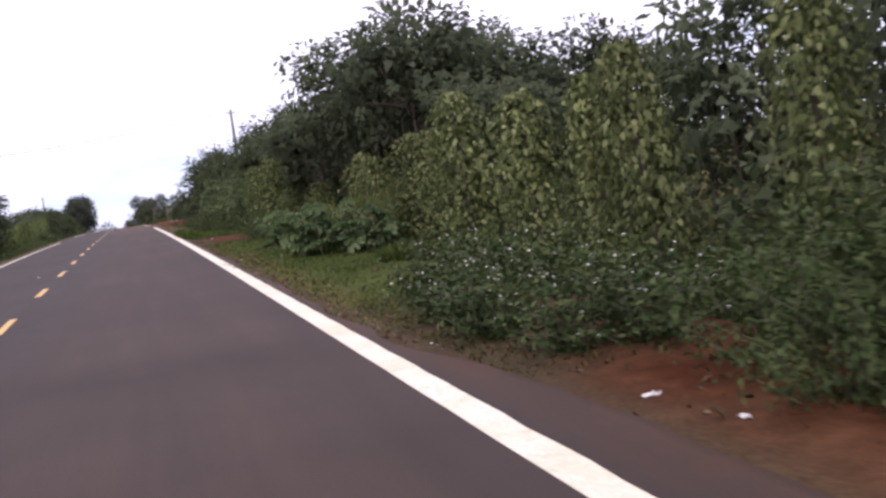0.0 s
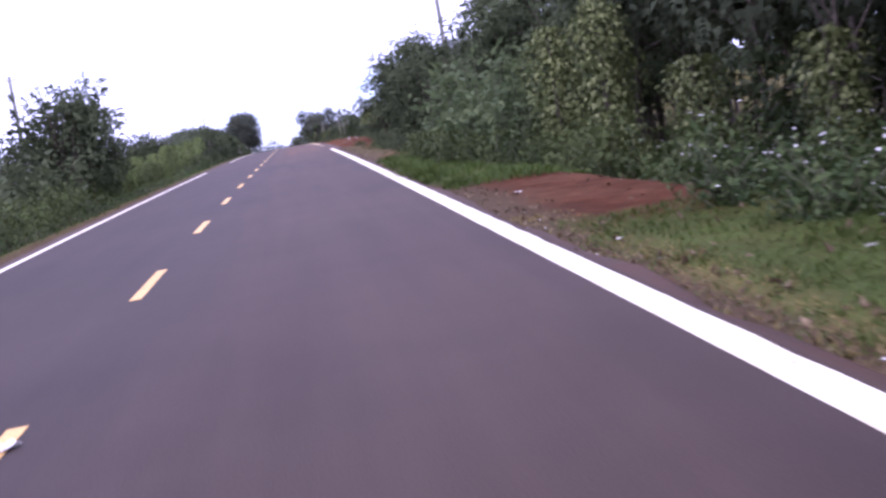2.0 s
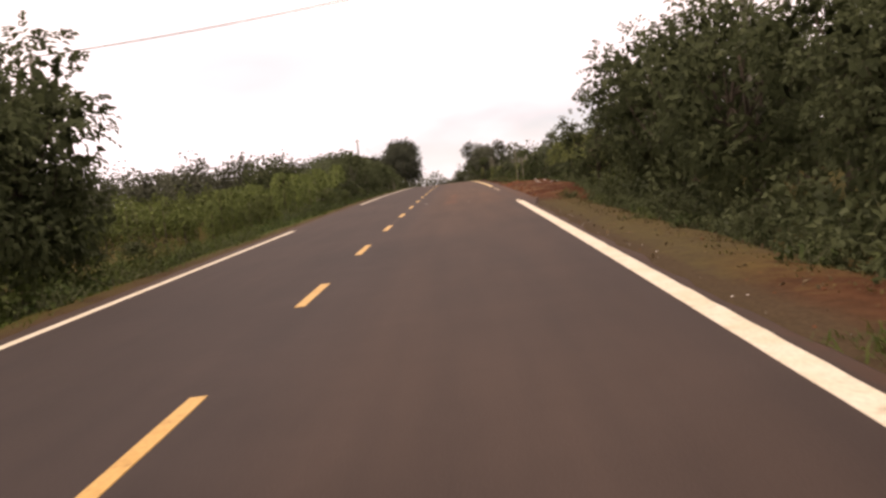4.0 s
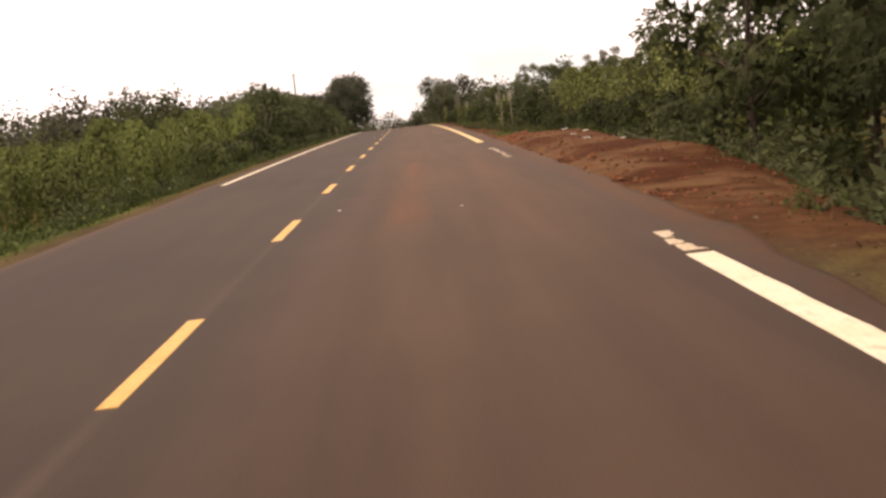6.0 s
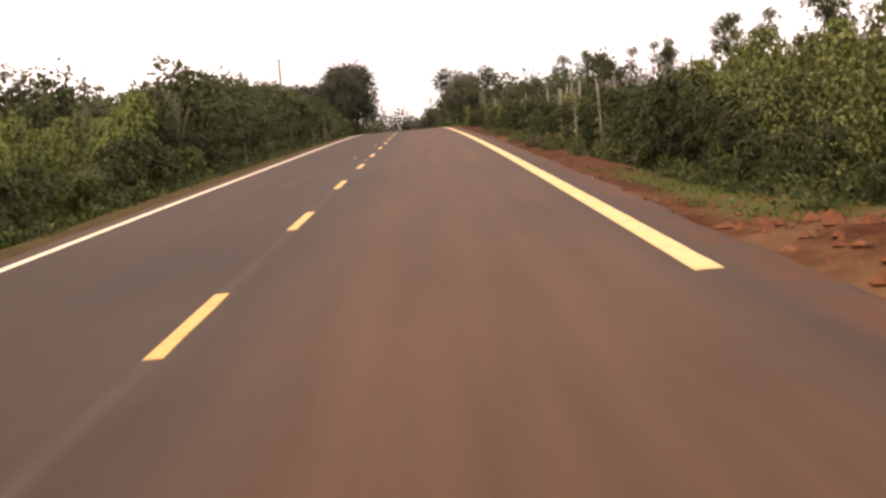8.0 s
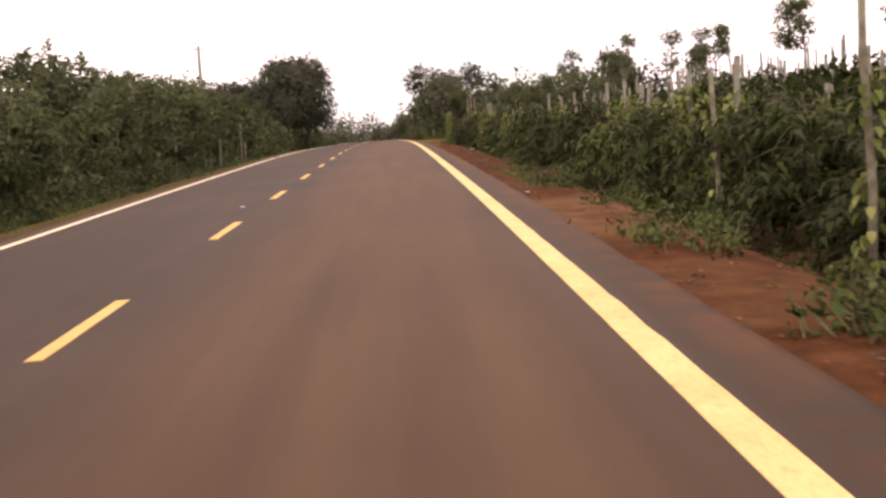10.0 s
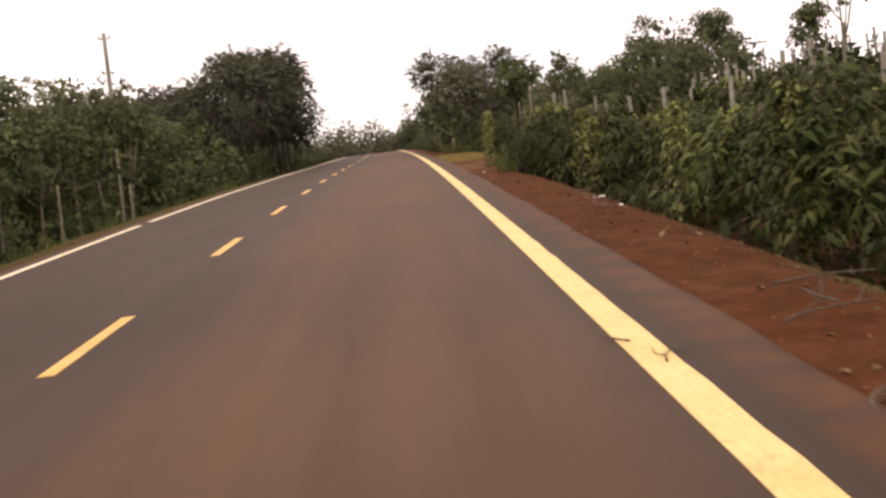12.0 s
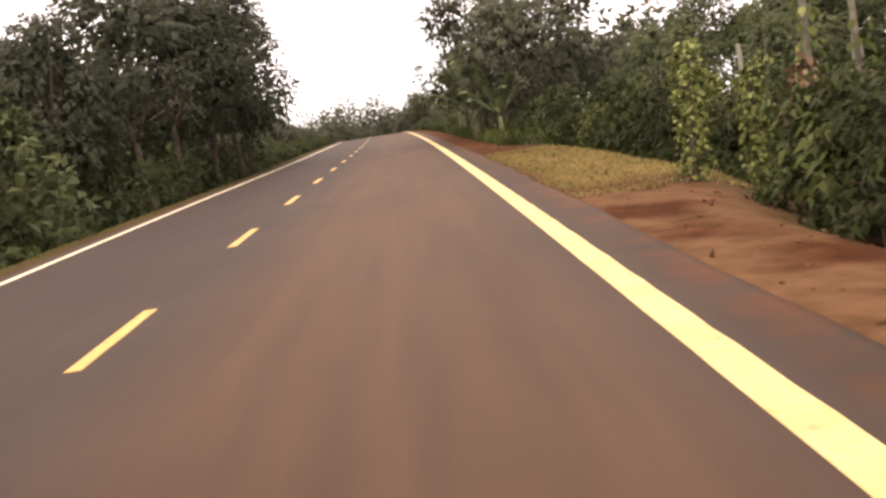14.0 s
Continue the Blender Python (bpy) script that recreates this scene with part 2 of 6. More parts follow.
M_BARK = simple("bark", [(0.3, (0.045, 0.037, 0.027)), (0.7, (0.14, 0.115, 0.088))], 14, 0.9, 0.6, 0.03)
M_DARK_BARK = simple("dark_bark", [(0.3, (0.018, 0.015, 0.011)), (0.7, (0.055, 0.046, 0.034))], 14, 0.9, 0.6, 0.03)
M_PALE_BARK = simple("pale_bark", [(0.3, (0.105, 0.10, 0.075)), (0.7, (0.24, 0.235, 0.18))], 11, 0.9, 0.5, 0.02)
M_CONCRETE = simple("weathered_concrete", [(0.3, (0.155, 0.157, 0.135)), (0.7, (0.29, 0.29, 0.25))], 9, 0.85, 0.3)
M_STEM = simple("green_stem", [(0.3, (0.07, 0.085, 0.04)), (0.7, (0.15, 0.16, 0.085))], 20, 0.6, 0.2)
M_STALK = simple("pale_stalk", [(0.3, (0.18, 0.20, 0.10)), (0.7, (0.32, 0.33, 0.19))], 20, 0.6, 0.2)
M_PETAL = simple("white_petal", [(0.3, (0.70, 0.70, 0.66)), (0.7, (0.85, 0.85, 0.82))], 30, 0.6, 0.0)
M_WIRE = simple("dark_wire", [(0.3, (0.10, 0.10, 0.11)), (0.7, (0.16, 0.16, 0.17))], 30, 0.6, 0.0)
M_LITTER = simple("pale_litter", [(0.3, (0.55, 0.53, 0.50)), (0.7, (0.80, 0.78, 0.74))], 25, 0.6, 0.2)
M_CLOD = simple("red_clod", [(0.3, (0.09, 0.032, 0.014)), (0.7, (0.21, 0.085, 0.042))], 12, 0.95, 0.8, 0.03)
M_CRUMB = simple("dry_soil_crumb", [(0.3, (0.050, 0.034, 0.020)), (0.7, (0.135, 0.100, 0.062))], 25, 0.95, 0.5)
M_STEEL = simple("grey_steel", [(0.3, (0.22, 0.22, 0.22)), (0.7, (0.34, 0.34, 0.34))], 12, 0.5, 0.1)


def calc(t, op, a, b=0.0, c=0.0):
    n = t.nodes.new("ShaderNodeMath")
    n.operation = op
    for k, v in enumerate((a, b, c)):
        if isinstance(v, (int, float)):
            n.inputs[k].default_value = v
        else:
            t.links.new(v, n.inputs[k])
    return n.outputs["Value"]


def attribute(t, name):
    n = t.nodes.new("ShaderNodeAttribute")
    n.attribute_name = name
    return n.outputs["Fac"]


def asphalt_material():
    """Fine dark asphalt; soil dust, red wheel streaks, dark stains and faint tyre tracks lie on it, and lens shading is
    painted in.
    """
    m, t, b = material("asphalt", 0.76, 0.0, 0.15)
    vec = t.nodes.new("ShaderNodeUVMap").outputs["UV"]
    grain = noise_of(t, vec, 95, 3.0, 0.7)
    stretch = add(t, "ShaderNodeMapping", Scale=(0.10, 1.6, 1.0))
    t.links.new(vec, stretch.inputs["Vector"])
    streak = noise_of(t, stretch.outputs["Vector"], 1.6, 4.0)
    patch = noise_of(t, vec, 0.22, 4.0)
    blot = noise_of(t, vec, 1.3, 5.0, 0.6)
    base = ramp(t, grain, [(0.25, (0.0235, 0.0180, 0.0165)), (0.5, (0.0350, 0.0266, 0.0242)), (0.8, (0.058, 0.0440, 0.0395))])
    base = blend(t, 0.7, base, ramp(t, streak, [(0.3, (0.80, 0.80, 0.80)), (0.7, (1.16, 1.14, 1.12))]), "MULTIPLY")
    base = blend(t, 0.6, base, ramp(t, patch, [(0.35, (0.72, 0.73, 0.75)), (0.65, (1.18, 1.14, 1.1))]), "MULTIPLY")
    base = blend(t, 0.5, base, ramp(t, blot, [(0.35, (0.82, 0.82, 0.82)), (0.65, (1.10, 1.09, 1.08))]), "MULTIPLY")
    soil = ramp(t, streak, [(0.3, (0.072, 0.0375, 0.0185)), (0.7, (0.105, 0.056, 0.028))])
    cloudy = add(t, "ShaderNodeMapRange")
    cloudy.inputs["From Min"].default_value, cloudy.inputs["From Max"].default_value = -0.6, 1.1
    t.links.new(patch, cloudy.inputs["Value"])
    # real soil dust, plus the lens tint painted into the right lane
    col = blend(t, calc(t, "MULTIPLY", attribute(t, "dust"), cloudy.outputs["Result"]), base, soil)
    rust = calc(t, "MULTIPLY", attribute(t, "rust"), ramp(t, streak, [(0.30, (0.25, 0.25, 0.25)), (0.62, (1, 1, 1))]))
    col = blend(t, rust, col, (0.150, 0.052, 0.020))
    stain_falloff = calc(t, "MULTIPLY", attribute(t, "stain_falloff"), ramp(t, blot, [(0.36, (0.35, 0.35, 0.35)), (0.58, (1, 1, 1))]))
    col = blend(t, stain_falloff, col, (0.0215, 0.0155, 0.0112))
    # dusty tyre tracks that cross the lane, and the faint setting-out line between the dashes
    uv = t.nodes.new("ShaderNodeSeparateXYZ")
    t.links.new(vec, uv.inputs["Vector"])
    for slope, at, near, far in ((0.66, 71.62, 1.1, 3.0), (0.42, 70.35, -0.6, 1.0)):
        off = calc(t, "ABSOLUTE", calc(t, "ADD", calc(t, "MULTIPLY_ADD", uv.outputs["Y"], slope, uv.outputs["X"]), -at))
        line = calc(t, "MAXIMUM", calc(t, "MULTIPLY_ADD", off, -9.0, 0.55), 0.0)
        line = calc(t, "MULTIPLY", line, calc(t, "MULTIPLY", calc(t, "GREATER_THAN", uv.outputs["Y"], near), calc(t, "LESS_THAN", uv.outputs["Y"], far)))
        col = blend(t, calc(t, "MULTIPLY", line, blot), col, (0.17, 0.105, 0.066))
    line = calc(t, "MAXIMUM", calc(t, "MULTIPLY_ADD", calc(t, "ABSOLUTE", uv.outputs["Y"]), -3.2, 0.24), 0.0)
    line = calc(t, "MULTIPLY", line, calc(t, "MULTIPLY", calc(t, "GREATER_THAN", uv.outputs["X"], 55.0), calc(t, "LESS_THAN", uv.outputs["X"], 96.0)))
    col = blend(t, calc(t, "MULTIPLY", line, blot), col, (0.16, 0.12, 0.09))
    spill = calc(t, "MULTIPLY", attribute(t, "spill"), ramp(t, noise_of(t, vec, 2.6, 5.0), [(0.36, (0, 0, 0)), (0.62, (1, 1, 1))]))
    red = ramp(t, streak, [(0.3, (0.062, 0.024, 0.010)), (0.7, (0.095, 0.038, 0.017))])
    t.links.new(blend(t, spill, col, red), b.inputs["Base Color"])
    t.links.new(ramp(t, grain, [(0.3, (0.80, 0.80, 0.80)), (0.75, (0.70, 0.70, 0.70))]), b.inputs["Roughness"])
    bump(t, b, grain, 0.30, 0.003)
    return m


def paint_material(name, low, high):
    m, t, b = material(name, 0.6)
    p = place(t)
    n = noise_of(t, p, 40, 4.0)
    n2 = noise_of(t, p, 2.3, 4.0)
    col = ramp(t, n, [(0.3, low), (0.65, high)])
    dirt = ramp(t, n2, [(0.30, (0.90, 0.86, 0.77)), (0.58, (1, 1, 1))])
    scuff = ramp(t, noise_of(t, p, 9.0, 6.0, 0.7), [(0.30, (0.55, 0.48, 0.40)), (0.42, (1, 1, 1))])
    t.links.new(blend(t, 0.8, blend(t, 1.0, col, dirt, "MULTIPLY"), scuff, "MULTIPLY"), b.inputs["Base Color"])
    bump(t, b, n, 0.2, 0.003)
    return m


def ground_material():
    m, t, b = material("red_soil_and_turf", 0.95, 0.0, 0.06)
    p = place(t)
    att = t.nodes.new("ShaderNodeAttribute")
    att.attribute_name = "turf"
    n = noise_of(t, p, 3.5, 6.0, 0.62)
    n2 = noise_of(t, p, 28, 4.0, 0.6)
    n3 = noise_of(t, p, 0.6, 3.0)
    soil = ramp(t, n, [(0.25, (0.032, 0.0110, 0.0045)), (0.5, (0.062, 0.0205, 0.0078)), (0.75, (0.098, 0.036, 0.015))])
    soil = blend(t, 0.6, soil, ramp(t, n2, [(0.3, (0.6, 0.6, 0.6)), (0.7, (1.2, 1.2, 1.2))]), "MULTIPLY")
    tan = t.nodes.new("ShaderNodeAttribute")
    tan.attribute_name = "tan"
    pale = blend(t, 1.0, ramp(t, n3, [(0.40, (0, 0, 0)), (0.56, (0.85, 0.85, 0.85))]), tan.outputs["Color"], "MULTIPLY")
    soil = blend(t, pale, soil, ramp(t, n, [(0.3, (0.098, 0.050, 0.024)), (0.7, (0.165, 0.094, 0.050))]))
    dull = t.nodes.new("ShaderNodeAttribute")
    dull.attribute_name = "dull"
    soil = blend(t, dull.outputs["Fac"], soil, ramp(t, n2, [(0.3, (0.038, 0.029, 0.016)), (0.7, (0.090, 0.068, 0.040))]))
    gold = t.nodes.new("ShaderNodeAttribute")
    gold.attribute_name = "gold"
    turf = ramp(t, n2, [(0.3, (0.034, 0.054, 0.013)), (0.7, (0.068, 0.100, 0.026))])
    turf = blend(t, 0.5, turf, ramp(t, n3, [(0.35, (0.7, 0.75, 0.6)), (0.65, (1.3, 1.15, 0.9))]), "MULTIPLY")
    turf = blend(t, gold.outputs["Fac"], turf, ramp(t, n2, [(0.3, (0.14, 0.105, 0.035)), (0.7, (0.25, 0.19, 0.065))]))
    edge = t.nodes.new("ShaderNodeMath")
    edge.operation = "MULTIPLY_ADD"
    t.links.new(n, edge.inputs[0])
    edge.inputs[1].default_value = 1.1
    edge.inputs[2].default_value = -0.55
    both = t.nodes.new("ShaderNodeMath")
    both.operation = "ADD"
    both.use_clamp = True
    t.links.new(edge.outputs["Value"], both.inputs[0])
    t.links.new(att.outputs["Fac"], both.inputs[1])
    t.links.new(blend(t, both.outputs["Value"], soil, turf), b.inputs["Base Color"])
    bump(t, b, blend(t, 0.4, n, n2), 0.7, 0.06)
    return m


M_ASPHALT = asphalt_material()
M_WHITE = paint_material("white_road_paint", (0.56, 0.52, 0.41), (0.74, 0.69, 0.55))
M_CREAM = paint_material("cream_road_paint", (0.50, 0.37, 0.165), (0.66, 0.50, 0.235))
M_WORN = paint_material("worn_road_paint", (0.28, 0.20, 0.12), (0.62, 0.55, 0.42))
M_YELLOW = paint_material("yellow_road_paint", (0.49, 0.300, 0.092), (0.64, 0.415, 0.145))
M_GROUND = ground_material()


# ---- mesh helpers ----
def mesh_from(name, verts, faces, mat, shade=False):
    me = bpy.data.meshes.new(name)
    me.from_pydata(np.asarray(verts, float).tolist(), [], faces if isinstance(faces, list) else faces.tolist())
    me.materials.append(mat)
    if shade:
        me.polygons.foreach_set("use_smooth", [True] * len(me.polygons))
    me.update()
    return me


def part(name, me, parent, label=""):
    ob = new(name, me)
    ob.parent = parent
    if label:
        tagged(ob, label)
    return ob


def empty(name):
    return new(name)


def unit(a):
    return a / np.maximum(np.linalg.norm(a, axis=-1, keepdims=True), 1e-9)


def tube(points, radii, sides=6, cap=True):
    """Verts and faces of a tapered tube along points."""
    P = np.asarray(points, float)
    R = np.asarray(radii, float)
    d = unit(np.gradient(P, axis=0))
    ref = np.where(abs(d[:, 2:3]) > 0.9, np.array([[1.0, 0, 0]]), np.array([[0, 0, 1.0]]))
    a = unit(np.cross(d, ref))
    b = np.cross(d, a)
    ang = np.linspace(0, 2 * np.pi, sides, endpoint=False)
    V = (P[:, None] + R[:, None, None] * (np.cos(ang)[None, :, None] * a[:, None] + np.sin(ang)[None, :, None] * b[:, None])).reshape(-1, 3)
    F = []
    for i in range(len(P) - 1):
        for k in range(sides):
            F.append([i * sides + k, i * sides + (k + 1) % sides, (i + 1) * sides + (k + 1) % sides, (i + 1) * sides + k])
    if cap:
        F.append(list(range((len(P) - 1) * sides, len(P) * sides)))
        F.append(list(range(sides))[::-1])
    return V, F


def tubes(list_of, sides=6):
    V, F, n = [], [], 0
    for p, r in list_of:
        v, f = tube(p, r, sides)
        V.append(v)
        F += [[i + n for i in q] for q in f]
        n += len(v)
    return np.concatenate(V), F


def leaf_mesh(name, P, D, N, L, W, mat, fine=False, droop=0.25, swell=None, full=0.87):
    """One mesh of many leaves: base points P, directions D, upper sides N, lengths L, widths W. Each leaf is folded along its rib.
    swell: the way in which the mass of leaves faces at each leaf; the shading leans towards it by full."""
    n = len(P)
    L, W = np.broadcast_to(L, n)[:, None], np.broadcast_to(W, n)[:, None]
    D = unit(D)
    S = unit(np.cross(D, N))
    U = np.cross(S, D)
    tip = P + D * L - U * L * droop
    if fine:
        V = np.stack([P, P + D * L * 0.25 + S * W * 0.42 + U * W * 0.16, P + D * L * 0.62 + S * W * 0.40 + U * W * (0.10 - droop * 0.3),
                      tip, P + D * L * 0.62 - S * W * 0.40 + U * W * (0.10 - droop * 0.3), P + D * L * 0.25 - S * W * 0.42 + U * W * 0.16], 1)
        base = np.arange(n)[:, None] * 6
        F = np.concatenate([base + np.array([[0, 1, 2, 3]]), base + np.array([[0, 3, 4, 5]])])
    else:
        V = np.stack([P, P + D * L * 0.38 + S * W * 0.5 + U * W * 0.2, tip, P + D * L * 0.38 - S * W * 0.5 + U * W * 0.2], 1)
        F = np.arange(n)[:, None] * 4 + np.array([[0, 1, 2, 3]])
    me = mesh_from(name, V.reshape(-1, 3), F, mat, swell is not None)
    if swell is not None:
        own = U * np.where((U * swell).sum(-1, keepdims=True) < 0, -1, 1)
        me.normals_split_custom_set_from_vertices(np.repeat(unit((1 - full) * own + full * unit(swell)), V.shape[1], 0))
    return me


def joined(name, meshes):
    """Lists of (verts, faces) put together."""
    V, F, n = [], [], 0
    for v, f in meshes:
        V.append(np.asarray(v, float))
        F += [[i + n for i in q] for q in f]
        n += len(v)
    return np.concatenate(V), F


def rnd_dir(r, n):
    return unit(r.normal(size=(n, 3)))


# ---- planting ----
PLACED = {}


def plant(proto, s, l, yaw=None, size=1.0, tall=1.0, sink=0.03, lean=0.0, rnd=random.Random(5)):
    """Stands a plant (or a copy of it) on the ground."""
    p = spot(s, l, -sink)
    q = rnd.uniform(0, 360) if yaw is None else yaw
    k = size * rnd.uniform(0.93, 1.07)
    first = proto.name not in PLACED
    o = (1, 1, 1) if first else proto.scale
    m = Matrix.Translation(p) @ Euler((radians(rnd.uniform(-1, 1) * lean), radians(rnd.uniform(-1, 1) * lean), radians(q))).to_matrix().to_4x4() @ Matrix.Diagonal((k / o[0], k / o[1], k * tall / o[2], 1))
    if not first:
        return copy_thing(proto, m)
    PLACED[proto.name] = True
    proto.matrix_basis = m
    return proto
# ---- ground: one sheet to the horizon ----
def turf_at(s, l):
    """How far grass covers the soil, from -0.5 (bare) to 1."""
    r = -0.35 + 1.0 * smooth(6.5, 9, l) - 0.1
    lawn = smooth(-5, -2, s) * smooth(20, 16, s) * smooth(3.5, 3.85, l) + smooth(23, 25, s) * smooth(38, 33, s) * smooth(3.4, 3.7, l)
    lawn = lawn + 0.9 * smooth(86, 88, s) * smooth(97, 93, s) * smooth(3.9, 4.3, l) + 0.75 * smooth(118, 120, s) * smooth(127, 124, s) * smooth(3.8, 4.3, l)
    lawn = lawn + 0.8 * smooth(161, 164, s) * smooth(176, 172, s) * smooth(3.8, 4.2, l)
    lawn = lawn + 0.55 * smooth(37, 42, s) * smooth(65, 61, s) * smooth(3.45, 3.9, l)
    right = np.clip(r + 1.3 * lawn * smooth(11, 8, l), -0.6, 0.9)
    left = 0.05 + 0.75 * smooth(3.1, 3.8, -l) * (0.6 + 0.4 * smooth(50, 56, s) * smooth(78, 74, s) * smooth(12, 8, -l))
    return np.where(l > 0, right, left)


def build_ground():
    fine_s = np.arange(-24, 232, 0.6)
    gs = np.concatenate([[-4000, -2000, -1000, -500, -260, -140, -80, -50, -35], fine_s, [240, 255, 275, 300, 340, 400, 500, 650, 900, 1400, 2400, 4500]])
    near = np.concatenate([np.arange(2.4, 8, 0.28), [8.6, 9.5, 11, 13, 16, 20, 26, 34, 45, 60, 90, 140, 240, 450, 900, 1800, 3500]])
    gl = np.concatenate([-near[::-1], [0.0], near])
    S, L = np.meshgrid(gs, gl, indexing="ij")
    H = ground_h(S, L)
    V = along(S, L, H).reshape(-1, 3)
    a, b = len(gs), len(gl)
    idx = np.arange(a * b).reshape(a, b)
    F = np.stack([idx[:-1, :-1], idx[:-1, 1:], idx[1:, 1:], idx[1:, :-1]], -1).reshape(-1, 4)
    me = mesh_from("ground", V, F, M_GROUND, True)
    att = me.attributes.new("turf", "FLOAT", "POINT")
    att.data.foreach_set("value", turf_at(S, L).reshape(-1).astype(np.float32))
    dull = np.clip(0.75 * smooth(4.6, 5.7, L) * smooth(94, 99, S) * (0.75 + 0.35 * wave(S, L, 1.4)) + smooth(-30, -20, S) * smooth(66, 60, S) * smooth(4.3, 3.6, L) * (L > 0) + 0.75 * smooth(5.8, 5.0, L) * (L > 0) * (smooth(-8.4, -7, S) * smooth(-2, -4, S) + smooth(41, 44, S) * smooth(64, 58, S)) + 0.7 * smooth(3.8, 3.1, -L) * (L < 0), 0, 0.9)
    me.attributes.new("dull", "FLOAT", "POINT").data.foreach_set("value", dull.reshape(-1).astype(np.float32))
    tan = np.clip(0.34 - 0.26 * smooth(118, 126, S) * smooth(152, 147, S) + smooth(63, 68, S) * smooth(93, 86, S) + 0.65 * smooth(150, 155, S) * smooth(164, 160, S) + 0.6 * smooth(110, 114, S) * smooth(119, 115, S), 0, 1)
    me.attributes.new("tan", "FLOAT", "POINT").data.foreach_set("value", tan.reshape(-1).astype(np.float32))
    gold = np.clip(smooth(158, 163, S) * smooth(180, 174, S) * (L > 0) * smooth(11, 8, L) + 0.8 * smooth(4.1, 3.5, L) * smooth(22, 16, S) * (L > 0) + 0.45 * smooth(37, 42, S) * smooth(65, 61, S) * (L > 0) * (L < 8), 0, 0.95)
    me.attributes.new("gold", "FLOAT", "POINT").data.foreach_set("value", gold.reshape(-1).astype(np.float32))
    tagged(new("ground", me), "red laterite soil with patchy green turf beside the road", "ground", kind="structure")


build_ground()


# ---- road ----
LANE_R_IN, LANE_R_OUT, LANE_L = 3.142, 3.332, -2.574


def dust_tint_at(s, l):
    # right lane: dust, and the lens's pinkish centre put into the colour
    side = smooth(0.1, 1.2, l) * smooth(3.4, 2.6, l)
    d = 0.03 + 0.22 * side + 0.48 * side * smooth(45, 75, s) + 0.16 * smooth(40, 66, s)
    d = d + 0.10 * smooth(60, 66, s) * smooth(92, 80, s) * smooth(0.2, 2.6, l) + 0.10 * smooth(61, 66, s) * smooth(84, 78, s) * smooth(2.2, 3.3, l)
    d = d + 0.45 * smooth(3.2, 3.7, l) * (1 - 0.3 * smooth(85, 93, s)) + 0.5 * smooth(2.6, 2.95, -l)
    return np.clip(d, 0, 0.95)


def rust_at(s, l):
    """Streaks of red soil that wheels have drawn along the lane by the soil bank."""
    on = smooth(64.5, 67, s) * smooth(82, 75, s)
    a = np.exp(-((l - 1.32 - 0.10 * wave(s, 0 * s, 0.25)) / 0.17) ** 2) * (0.55 + 0.45 * wave(s, 0 * s + 2, 1.1))
    b = 0.10 * np.exp(-((l - 2.55) / 0.6) ** 2) * smooth(63, 66, s) * smooth(80, 75, s)
    return np.clip(0.75 * on * a + b, 0, 0.8)


def stain_falloff_at(s, l):
    """A dark stain across the road near the start, a darker shoulder past the edge line, and lens falloff painted over
    the left lane.
    """
    c = -5.6 + 0.35 * l * smooth(3.4, 0, l) + 0.25 * wave(0 * l, l, 1.4)
    band = np.exp(-((s - c) / 0.75) ** 2) * smooth(-3.0, -1.0, l) * smooth(3.4, 2.4, l)
    return np.clip(0.75 * band + 0.7 * smooth(3.34, 3.5, l) * smooth(84, 92, s) + 0.18 * smooth(0.2, -1.2, l), 0, 0.9)


